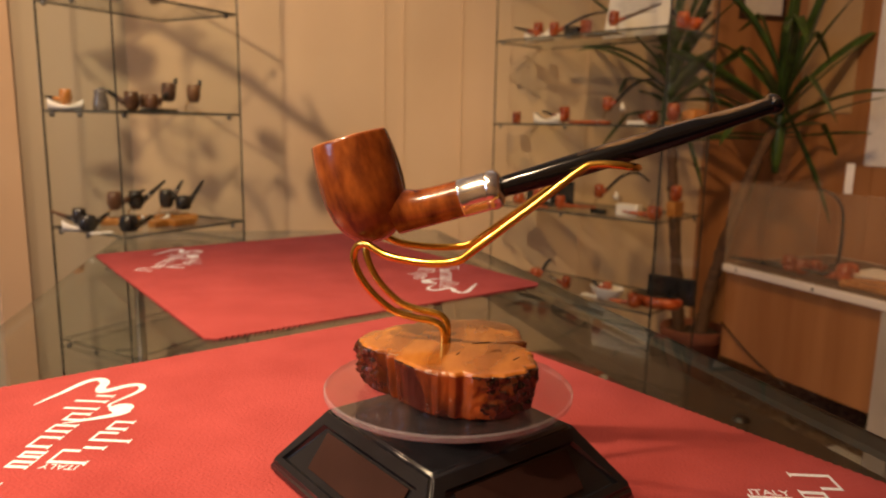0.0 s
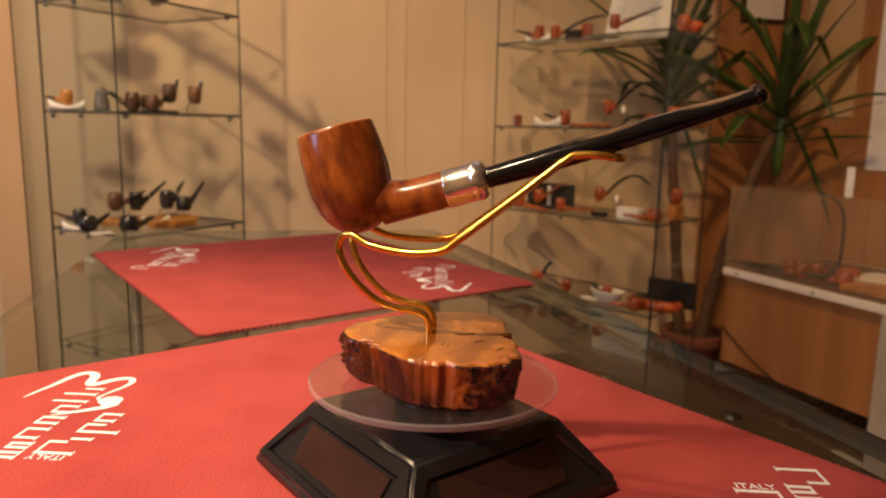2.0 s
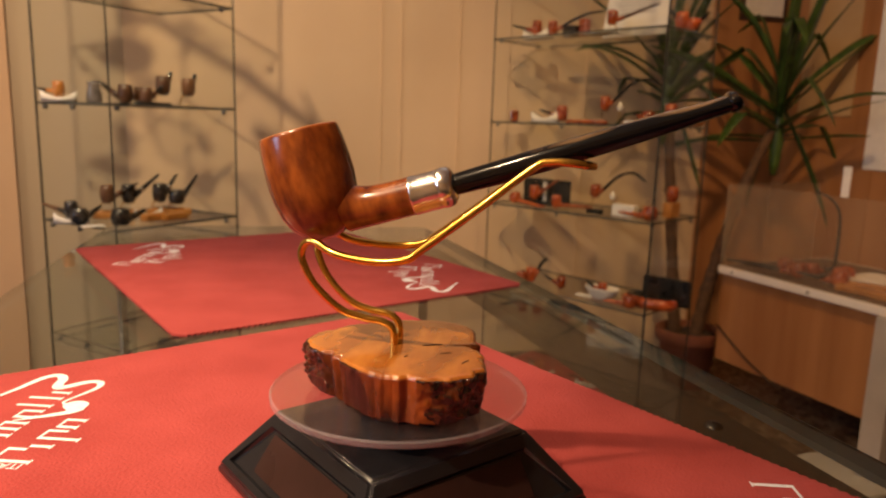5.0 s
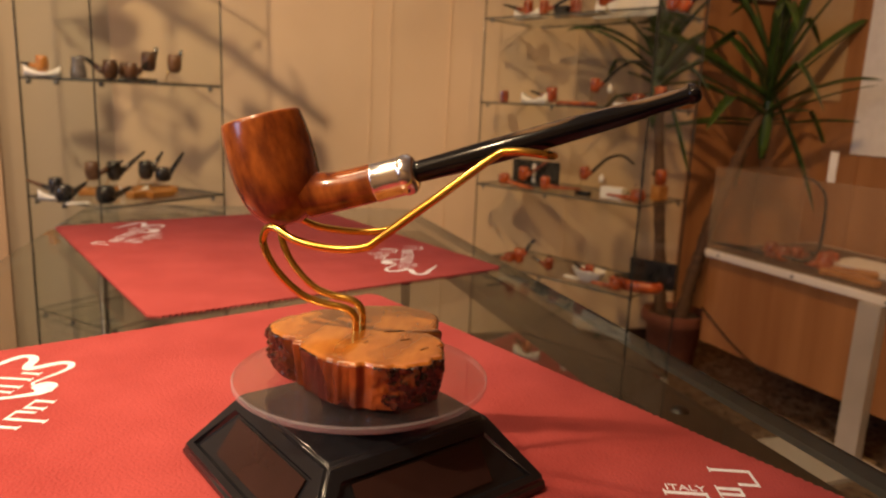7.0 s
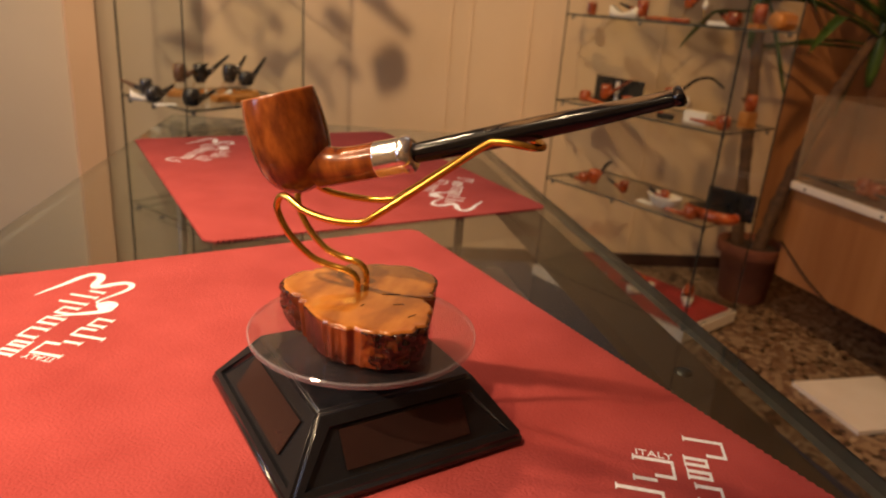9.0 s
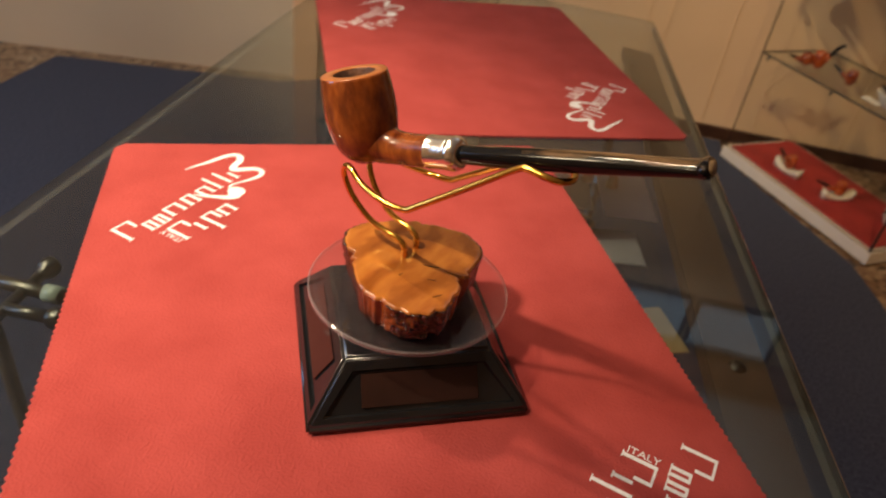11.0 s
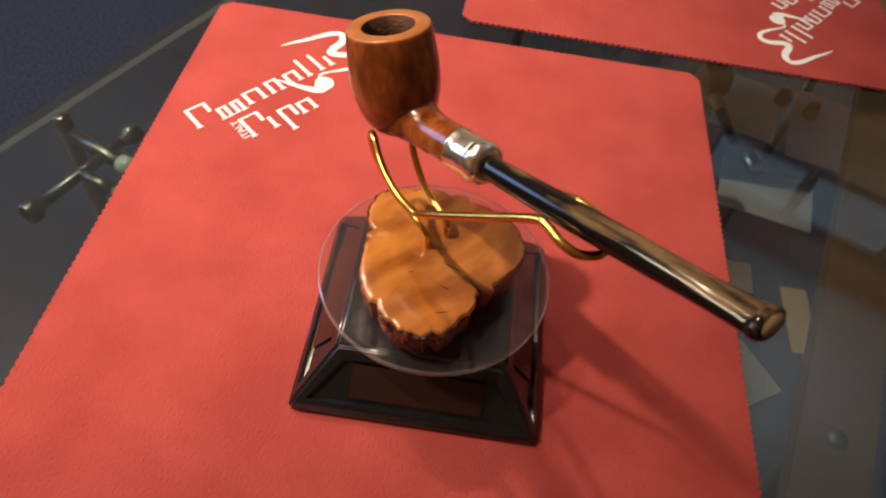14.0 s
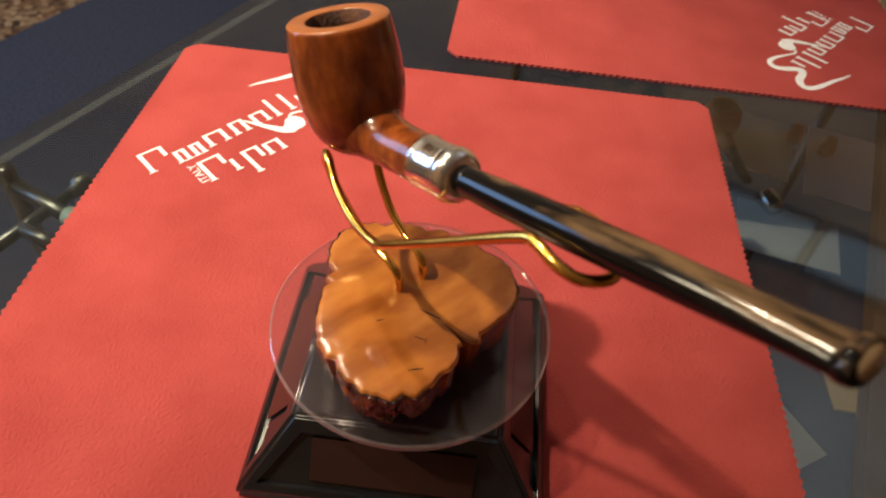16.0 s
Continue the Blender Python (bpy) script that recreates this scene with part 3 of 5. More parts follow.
def frustum():
    bm = bmesh.new()

    def ring(h, z):
        return [bm.verts.new((x * h, y * h, z)) for x, y in ((-1, -1), (1, -1), (1, 1), (-1, 1))]

    r = [ring(HB, 0), ring(HB, ZL), ring(HT, ZS)]
    bm.faces.new(r[0][::-1])
    for a, b in zip(r, r[1:]):
        for i in range(4):
            bm.faces.new((a[i], a[(i + 1) % 4], b[(i + 1) % 4], b[i]))
    bm.faces.new(r[2])
    bmesh.ops.bevel(bm, geom=list(bm.edges), offset=0.0016, segments=6, affect="EDGES")
    bm.normal_update()
    for f in bm.faces:
        f.smooth = f.calc_area() < 1.2e-4
    sides = [f for f in bm.faces if 0.3 < f.normal.z < 0.95 and f.calc_area() > 5e-4]
    bmesh.ops.inset_individual(bm, faces=sides, thickness=0.0055, depth=0)
    bmesh.ops.inset_individual(bm, faces=sides, thickness=0.0012, depth=-0.0018)
    return bm


base = part("base", frustum(), BLACK, turntable, smooth=None)
for k in range(4):
    # solar cells lie in the sunk windows
    slope = math.atan2(ZS - ZL, HB - HT)
    mid = (HB + HT) / 2
    cell = slab_of([(-0.0290, -0.0082), (0.0290, -0.0082), (0.0290, 0.0080), (-0.0290, 0.0080)], 0, 0.0006)
    part("solar_cell", cell, SOLAR, base, "dark reddish solar cell", smooth=False,
         m=pose(0, 0, 0, 0, 0, 90 * k) @ pose(0, -mid + 0.0010, (ZL + ZS) / 2 - 0.0010, math.degrees(slope), 0, 0))
part("hub", lathe([(0, ZS - 0.001), (0.016, ZS - 0.001), (0.016, 0.0420), (0.013, 0.0424), (0, 0.0424)], 40), BLACK, turntable)
bm = lathe([(0, 0.0425), (0.0506, 0.0425), (0.0513, 0.0431), (0.0513, 0.0448), (0.0506, 0.0454), (0, 0.0454)], 96)
bm.normal_update()
for f in bm.faces:
    f.material_index = 0 if abs(f.normal.z) > 0.9 else 1
part("disc", bm, [ACRYLIC, ACRYLIC_EDGE], turntable, "clear acrylic disc with a pale polished rim", smooth=False)

# ---- burl slab with the brass wire rest ----
ZD = ZT + 0.0455
rest = thing("pipe_rest", "brass wire pipe rest set in a lacquered burl slab", "pipe rest", pose(CX, CY, ZD, 0, 0, PIPE_TURN))
TOP = 0.0189
SLAB_X, SLAB_Y = 0.0, -0.004


def slab_radius(a):
    """Outline of the slab: a few slow waves, small bites, and the deep split on one side."""
    r = 0.0350 + 0.0029 * math.cos(a - 0.2) + 0.0022 * math.cos(2 * a + 1.9) + 0.0040 * math.cos(3 * a + 2.9) + 0.0011 * math.cos(4 * a + 1.7) + 0.0009 * math.cos(5 * a + 2.3)
    r += 0.0011 * noise.noise(Vector((math.cos(a) * 5, math.sin(a) * 5, 1.7))) + 0.0005 * noise.noise(Vector((math.cos(a) * 15, math.sin(a) * 15, 4.0)))
    r += 0.0002 * noise.noise(Vector((math.cos(a) * 40, math.sin(a) * 40, 9.0)))
    for at, wide, deep in ((0.14, 0.026, 0.0110), (0.05, 0.06, 0.0020), (0.25, 0.050, -0.0022), (-0.30, 0.07, 0.0018), (-0.62, 0.05, 0.0018), (-1.27, 0.06, 0.0022), (-2.55, 0.07, 0.0024),
                           (-2.32, 0.05, 0.0018), (2.25, 0.06, 0.0020), (1.95, 0.04, 0.0016), (2.75, 0.05, 0.0014)):
        q = (a - at + math.pi) % (2 * math.pi) - math.pi
        r -= deep * math.exp(-(q / wide) ** 2)
    return r


def near_angle(a, at, wide):
    q = (a - at + math.pi) % (2 * math.pi) - math.pi
    return math.exp(-(q / wide) ** 2)


def burr(a):
    """How burred the bark is at that angle."""
    return min(1.2, near_angle(a, -0.80, 0.36) + 1.1 * near_angle(a, -3.05, 0.42) + 0.9 * near_angle(a, 2.15, 0.38))


def slab_mesh():
    """The bark round the slab, beaded with burrs in three places and undercut, and its polished face."""
    bm, n = bmesh.new(), 540
    levels = [(0.0, 0.90), (0.0006, 0.925)] + [(0.0006 + (TOP - 0.0016) * i / 22, 0.93 + 0.07 * (i / 22) ** 0.8) for i in range(1, 23)] + [(TOP - 0.0012, 0.998), (TOP - 0.0011, 0.986)]
    rings = []
    for z, k in levels:
        ring = []
        f = max(0, 1 - abs(2 * z / TOP - 1) ** 6)
        for i in range(n):
            a = 2 * math.pi * i / n
            knob = burr(a)
            r = slab_radius(a) * k * (1 + 0.055 * f * knob)
            p = Vector((math.cos(a) * 33, math.sin(a) * 33, z * 1000))
            streak = Vector((math.cos(a) * 20, math.sin(a) * 20, z * 190))
            r += f * (1 - 0.6 * min(1, knob)) * (0.0012 * noise.noise(streak * 0.2) + 0.0003 * noise.noise(streak * 0.6) + 0.0001 * noise.noise(streak * 2.2))
            bead = 0.55 - noise.voronoi(p * 0.33)[0][0]
            small = 0.5 - noise.voronoi(p * 0.85)[0][0]
            r += knob * f * (0.0030 * bead + 0.0010 * small + 0.0022 * noise.noise(p * 0.14))
            ring.append(bm.verts.new((r * math.cos(a) + SLAB_X, r * math.sin(a) + SLAB_Y, z)))
        rings.append(ring)
    for a, b in zip(rings, rings[1:]):
        for i in range(n):
            f = bm.faces.new((a[i], a[(i + 1) % n], b[(i + 1) % n], b[i]))
            f.material_index = 1 if burr(2 * math.pi * i / n) + 0.35 * noise.noise(a[i].co * 260) > 0.5 else 0
    bm.faces.new(rings[0][::-1])
    top = bmesh.new()
    outer = [top.verts.new(v.co) for v in rings[-1]]
    prev = outer
    for k, dz in ((0.993, 0.0006), (0.985, 0.00025), (0.972, 0.00006), (0.93, 0.0), (0.8, 0.0), (0.6, 0.0), (0.3, 0.0)):
        cur = []
        for v in outer:
            x, y = (v.co.x - SLAB_X) * k, (v.co.y - SLAB_Y) * k
            cur.append(top.verts.new((SLAB_X + x, SLAB_Y + y, TOP - dz - 0.00005 * (1 + noise.noise(Vector((x * 130, y * 130, 3.0)))))))
        for i in range(n):
            top.faces.new((prev[i], prev[(i + 1) % n], cur[(i + 1) % n], cur[i]))
        prev = cur
    top.faces.new(prev)
    return bm, top


bark, top = slab_mesh()
part("bark", bark, [BARK, BURR], rest, "rough dark lacquered bark edge")
face = part("slab_face", top, SLAB_TOP, rest, "polished orange burl face")
# short cracks in the polished face
for x, y, ln, a in ((0.0195, -0.0115, 0.0036, 30), (0.0215, -0.0105, 0.0022, -50), (0.0285, -0.0195, 0.0050, 62), (0.0135, -0.0028, 0.0080, 24), (0.0060, -0.0180, 0.0030, 70)):
    bm = slab_of([(-ln / 2, 0), (0, -ln * 0.03), (ln / 2, 0.00005), (ln * 0.1, ln * 0.045)], -0.0004, 0.0001)
    part("crack", bm, CRACK, face, smooth=False, m=pose(x, y, TOP + 0.0001, 0, 0, a))


def wire_side(s):
    z = -ZD + TABLE
    return [(-0.0015, s * 0.0052, 0.0620 + z), (-0.0016, s * 0.0052, 0.0705 + z), (-0.0032, s * 0.0053, 0.0738 + z), (-0.0070, s * 0.0056, 0.0756 + z),
            (-0.0140, s * 0.0060, 0.0766 + z), (-0.0232, s * 0.0068, 0.0798 + z), (-0.0327, s * 0.0082, 0.0889 + z), (-0.0374, s * 0.0095, 0.0990 + z),
            (-0.0362, s * 0.0106, 0.1050 + z), (-0.0318, s * 0.0122, 0.1068 + z), (-0.0229, s * 0.0150, 0.1031 + z), (-0.0077, s * 0.0182, 0.1015 + z),
            (0.0045, s * 0.0186, 0.1028 + z), (0.0108, s * 0.0178, 0.1069 + z), (0.0310, s * 0.0125, 0.1227 + z),
            (0.0493, s * 0.0080, 0.1374 + z), (0.0545, s * 0.0078, 0.1396 + z), (0.0618, s * 0.0086, 0.1398 + z), (0.0680, s * 0.0066, 0.1391 + z)]


a = wire_side(-1)
b = wire_side(1)
wire = spline(a + [(0.0712, 0.0, 0.1385 - ZD + TABLE)] + b[::-1], 6)
part("wire", tube(wire, 0.00155, 12), BRASS, rest, "bent polished brass wire cradle")

# ---- the tobacco pipe ----
pipe = thing("tobacco_pipe", "reddish briar tobacco pipe with silver ferrule and dark horn stem", "tobacco pipe",
             pose(CX, CY, TABLE, 0, 0, PIPE_TURN) @ pose(-0.0365, 0, 0.1199, 0, -17.0, 0))
OUT = [(0, -0.0152), (0.0035, -0.0150), (0.0070, -0.0138), (0.0105, -0.0112), (0.0134, -0.0075), (0.0153, -0.003), (0.0166, 0.003), (0.0171, 0.009), (0.0169, 0.015), (0.0164, 0.0215), (0.0157, 0.0265), (0.0154, 0.0277)]
IN = [(0.0149, 0.0281), (0.0103, 0.0281), (0.0098, 0.0278), (0.0096, 0.020), (0.0094, 0.008), (0.0085, 0.0), (0.0055, -0.0045), (0, -0.006)]


def swell(t):
    """How much the shank widens into the bowl, t from 0 inside the bowl to 1 at the ferrule."""
    return 0.0052 * math.exp(-t * 0.0280 / 0.0042)


def shank_radius(t):
    return (0.0075 + 0.70 * swell(t), 0.0075 + swell(t))


bm = lathe(OUT + IN, 64, m=Matrix.Translation((0.0026, 0, 0)))
bm.normal_update()
for f in bm.faces:
    p = f.calc_center_median()
    r = math.hypot(p.x - 0.0026, p.y)
    if p.z > 0.02785 and r > 0.0098:
        f.material_index = 1
    elif r < 0.0099 and p.z > -0.0061:
        f.material_index = 2
shank = []
for i in range(41):
    ra, rb = shank_radius(i / 40)
    shank.append([bm.verts.new((0.0125 + i * 0.0280 / 40, ra * math.cos(2 * math.pi * k / 48), -0.0072 + swell(i / 40) + rb * math.sin(2 * math.pi * k / 48))) for k in range(48)])
for a, b in zip(shank, shank[1:]):
    for k in range(48):
        bm.faces.new((a[k], a[(k + 1) % 48], b[(k + 1) % 48], b[k]))
part("bowl", bm, [BRIAR, RIM, CHAR], pipe, "reddish briar bowl with a flat pale rim")
bm = lathe([(0.0074, 0.0398), (0.0078, 0.0400), (0.0079, 0.0405), (0.0077, 0.0410), (0.0077, 0.0450), (0.0077, 0.0500), (0.0077, 0.0505), (0.00755, 0.0508), (0.0077, 0.0511), (0.0080, 0.0518), (0.0080, 0.0530), (0.0077, 0.0545), (0.0070, 0.0557), (0.0060, 0.0565), (0.0050, 0.0569), (0.0044, 0.0570), (0, 0.0570)], 48, m=pose(0, 0, -0.0072, 0, 90, 0))
part("ferrule", bm, SILVER, pipe, "polished silver ferrule")
stem_line = spline([(0.0555, 0, -0.0072), (0.072, 0, -0.0070), (0.092, 0, -0.0065), (0.115, 0, -0.0058), (0.138, 0, -0.0051), (0.151, 0, -0.0046), (0.1585, 0, -0.0042)], 6)


def stem_radius(t):
    w = 0.0041 + 0.0006 * math.sin(math.pi * min(1, t * 1.5)) + 0.0016 * t ** 2
    h = 0.0041 + 0.0009 * math.sin(math.pi * min(1, t * 1.3)) - 0.0009 * t
    return (w, h)


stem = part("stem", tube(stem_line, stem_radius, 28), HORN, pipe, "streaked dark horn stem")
e = stem_line[-1]
bm = tube(spline([(e.x - 0.0006, 0, e.z - 0.0002), (e.x + 0.0008, 0, e.z + 0.0001), (e.x + 0.0022, 0, e.z + 0.0005), (e.x + 0.0032, 0, e.z + 0.0008)], 3),
          lambda t: (0.0057 + 0.0006 * math.sin(math.pi * t), 0.0032 + 0.0008 * math.sin(math.pi * t)), 28)
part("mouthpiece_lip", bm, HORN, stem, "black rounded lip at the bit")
part("bit_end", tube([(e.x + 0.0028, 0, e.z + 0.0007), (e.x + 0.0035, 0, e.z + 0.0009)], lambda t: (0.0042, 0.0024), 24), HORN_END, stem, "pale horn end of the bit")

# ---- glass display towers ----
CLIP = mat("dull_steel", (0.12, 0.115, 0.11), 0.4, 0.6, colour2=(0.18, 0.17, 0.16), scale=60)
def tower(label, F, dl, wl, dr, wr, shelves, height, base_z):
    """A tower with its near corner at F; glass faces run wl along dl and wr along dr."""
    F, dl, dr = Vector(F), Vector(dl).normalized(), Vector(dr).normalized()
    ob = thing("display_tower", label, "display cabinet")

    def P(a, b, z):
        q = F + dl * a + dr * b
        return (q.x, q.y, z)

    def quad(a0, a1, b0, b1):
        return [P(a, b, 0)[:2] for a, b in ((a0, b0), (a1, b0), (a1, b1), (a0, b1))]

    def upright(name, pts):
        bm = slab_of(pts, base_z, height)
        bm.normal_update()
        for f in bm.faces:
            f.material_index = 0 if f.calc_area() > 0.2 else 1
        part(name, bm, [SHELF_GLASS, TOWER_EDGE], ob, smooth=False)

    upright("side_panel", quad(0.007, wl, 0, 0.005))
    upright("side_panel", quad(0, 0.005, 0.0, wr))
    for z in shelves:
        shelf = glass_plate("shelf", quad(0.012, wl + 0.015, 0.012, wr + 0.01), z - 0.006, z, ob, SHELF_GLASS, GLASS_EDGE, 0.001)
        for a_, b_ in ((0.02, 0.03), (wl - 0.02, 0.012), (0.012, wr - 0.03), (wl * 0.55, 0.012)):
            part("clip", box(0.010, 0.010, 0.011, P(a_, b_, z - 0.0118), 0.002), CLIP, shelf, "small steel shelf clip")
    # thin back posts
    for a_, b_ in ((wl, 0.0), (0.0, wr)):
        part("post", tube([P(a_, b_, base_z), P(a_, b_, height)], 0.0010, 8), GLASS_EDGE, ob)
    for q in (quad(0.001, 0.006, -0.003, -0.0005),) if wl > 0.5 else ():
        part("corner_strip", slab_of(q, base_z, height), TOWER_EDGE, ob, smooth=False)
    bm = slab_of(quad(-0.005, wl + 0.005, -0.005, wr + 0.005), 0.008, base_z)
    part("plinth", bm, WHITE, ob, "white lacquered plinth", smooth=False)
    return ob


LF, LDL, LDR = Vector((-0.710, 1.630)), Vector((-0.872, 0.490)), Vector((0.490, 0.872))
L_SHELVES = (0.34, 0.635, 0.925, 1.185, 1.45)
tower("frameless glass display tower with glass shelves against the wall", LF, LDL, 0.288, LDR, 0.37, L_SHELVES, 1.72, 0.06)
RF, RDL, RDR = Vector((0.630, 2.010)), Vector((-0.717, 0.697)), Vector((0.697, 0.717))
R_SHELVES = (0.370, 0.640, 0.915, 1.185, 1.46)
tower("frameless glass display tower with a red-lined white plinth", RF, RDL, 0.62, RDR, 0.29, R_SHELVES, 1.75, 0.045)

# ---- white counter with a wood front ----
A, DF, DB = Vector((0.943, 2.310)), Vector((0.41, -0.912)), Vector((0.912, 0.41))
counter = thing("counter", "white-topped counter with an orange wood front and dark plinth", "counter")


def cpts(f0, f1, b0, b1):
    return [tuple(A + DF * f + DB * b) for f, b in ((f0, b0), (f1, b0), (f1, b1), (f0, b1))]


bm = slab_of(cpts(0, 1.5, 0, 0.5), 0.448, 0.472)
bmesh.ops.bevel(bm, geom=list(bm.edges), offset=0.002, segments=2, affect="EDGES")
part("top", bm, WHITE, counter, "white lacquered top", smooth=False)
part("front", slab_of(cpts(0.004, 1.47, 0.02, 0.05), 0.155, 0.448), WOOD, counter, "orange wood-grained drawer front", smooth=False)
part("body", slab_of(cpts(0.012, 1.46, 0.05, 0.55), 0.16, 0.448), WOOD, counter, smooth=False)
for f_ in (0.06, 0.34, 0.62):
    q = A + DF * f_ - DB * 0.001
    part("screw", lathe([(0, -0.0015), (0.0045, -0.0015), (0.005, 0.0), (0.0035, 0.0014), (0, 0.0016)], 16), CLIP, counter, "small round screw cap", m=pose(q.x, q.y, 0.459, 0, 90, math.degrees(math.atan2(DB.y, DB.x)) + 180))
# white leg, its colour greyed to stand in for the counter top's shade
part("leg", slab_of(cpts(0.555, 0.615, -0.012, 0.018), 0.012, 0.447), mat("shaded_white", (0.36, 0.33, 0.29), 0.5, colour2=(0.42, 0.385, 0.34), scale=8), counter, "white upright leg, its colour darkened for shade under the top", smooth=False)
part("foot_plate", slab_of([(0.90, 1.84), (0.985, 1.62), (1.25, 1.72), (1.17, 1.94)], 0.0, 0.012), WHITE, counter, "white flat foot plate", smooth=False)
cord = [A + DF * f_ + DB * 0.016 for f_ in (0.002, 0.06, 0.13, 0.20, 0.27)]
tagged(part("cord", tube(spline([(q.x, q.y, z) for q, z in zip(cord, (0.27, 0.235, 0.195, 0.165, 0.14))], 4), 0.0026, 8), EBONITE, None), "thin black cord hanging along the counter front", "cord")
# brown sheet over the white slab stands in for the counter's brown surface
tagged(part("top_sheet", slab_of(cpts(0.02, 1.46, 0.012, 0.47), 0.4722, 0.4752), mat("brown_sheet", (0.085, 0.048, 0.028), 0.6, colour2=(0.13, 0.075, 0.042), scale=14, bump=0.1), None, smooth=False), "thin dark brown sheet standing in for the brown counter surface", "mat")
cover = thing("acrylic_cover", "clear acrylic display cover standing on the counter", "display cover")
# warm tan haze is put into the cover's colour to lighten its panes
COVER = clear("cover_acrylic", (0.97, 0.96, 0.94), 1.49, 0.02, 0.6)
hazed(COVER, 0.060, (0.84, 0.66, 0.46))
COVER_EDGE = clear("cover_edge", (0.90, 0.88, 0.84), 1.49, 0.1)
hazed(COVER_EDGE, 0.22, (0.82, 0.74, 0.64))
for f0, f1, b0, b1 in ((0.005, 1.305, 0.004, 0.008), (0.005, 0.009, 0.0085, 0.42)):
    bm = slab_of(cpts(f0, f1, b0, b1), 0.4725, 0.739)
    bm.normal_update()
    for f in bm.faces:
        f.material_index = 0 if f.calc_area() > 0.05 else 1
    part("pane", bm, [COVER, COVER_EDGE], cover, smooth=False)

# ---- potted yucca ----
plant = thing("potted_yucca", "tall green yucca with bare trunks in a terracotta pot", "plant", pose(0.925, 2.47, 0))
pot = part("pot", lathe([(0, 0), (0.076, 0), (0.079, 0.004), (0.098, 0.165), (0.110, 0.168), (0.114, 0.172), (0.116, 0.205), (0.113, 0.210), (0.104, 0.210), (0.100, 0.185), (0, 0.182)], 40), POT, plant, "terracotta pot with a thick rim")
part("soil", lathe([(0.0995, 0.186), (0.06, 0.192), (0, 0.190)], 32), SOIL, pot)
rng = random.Random(4)


def trunk(path, r0, r1):
    line = spline(path, 14)
    bm = tube(line, lambda t: (r0 + (r1 - r0) * t) * (1 + 0.10 * math.sin(t * 95) + 0.06 * math.sin(t * 37)), 12)
    return part("trunk", bm, TRUNK, plant, "ringed brown bare trunk")


def crown(stalk, at, n, length, droop=1.0):
    """Sword leaves set along the top of a shoot: young ones upright, old ones spread, a few hanging."""
    bm = bmesh.new()
    for k in range(n):
        t = (k + 0.5) / n
        az = k * 2.39996 + rng.uniform(-0.8, 0.8)
        el = radians(84 - 78 * t ** 0.9 + rng.uniform(-14, 14))
        if k % 14 == 13:
            el = radians(rng.uniform(-75, -50))
        ln = length * rng.uniform(0.7, 1.15) * (0.8 + 0.35 * math.sin(math.pi * min(1, t + 0.15)))
        w = rng.uniform(0.014, 0.030)
        base = Vector(at) + Vector((0, 0, 0.07 - 0.21 * t))
        d = Vector((math.cos(az) * math.cos(el), math.sin(az) * math.cos(el), math.sin(el)))
        side = Vector((-math.sin(az), math.cos(az), 0))
        twist = rng.uniform(-0.9, 0.9)
        rows, p, g = [], base.copy(), rng.choice((0.15, 0.3, 0.5, 1.0, 1.6)) * droop
        steps = 11
        kink = rng.randrange(4, 10) if rng.random() < 0.22 else 99
        for i in range(steps + 1):
            s = i / steps
            ww = w * (0.45 + 1.0 * s) * (1 - s ** 2.4) + 0.0006
            sd = (side * math.cos(twist * s) + d.cross(side) * math.sin(twist * s)).normalized()
            nrm = d.cross(sd).normalized()
            rows.append((bm.verts.new(p + sd * ww + nrm * ww * 0.35), bm.verts.new(p), bm.verts.new(p - sd * ww + nrm * ww * 0.35)))
            p = p + d * (ln / steps)
            d = (d + Vector((0, 0, -0.07 * g * (0.3 + s)))).normalized()
            if i == kink:
                d = (d + Vector((0, 0, -1.1))).normalized()
        for a_, b_ in zip(rows, rows[1:]):
            for j in (0, 1):
                bm.faces.new((a_[j], a_[j + 1], b_[j + 1], b_[j]))
    ob = part("crown", bm, LEAF, stalk, "tuft of long dark green sword leaves")
    so = ob.modifiers.new("thick", "SOLIDIFY")
    so.thickness = 0.0012
    part("shoot", tube([Vector(at) + Vector((0, 0, z)) for z in (-0.25, -0.20, -0.14, -0.08, 0.0, 0.08)], lambda t: 0.003 + 0.019 * math.sin(math.pi * min(1, 0.15 + t * 0.85)) ** 1.3, 12), LEAF, stalk, "pale green leaf base")


stalk = trunk([(0.02, 0.0, 0.17), (0.06, 0.01, 0.38), (0.115, 0.02, 0.60), (0.17, 0.03, 0.76), (0.235, 0.03, 0.93)], 0.024, 0.016)
crown(stalk, (0.25, 0.03, 1.01), 36, 0.47, 1.2)
stalk = trunk([(-0.04, 0.03, 0.17), (-0.075, 0.04, 0.5), (-0.105, 0.05, 0.8), (-0.125, 0.06, 1.02)], 0.022, 0.017)
crown(stalk, (-0.13, 0.06, 1.10), 26, 0.38, 1.2)

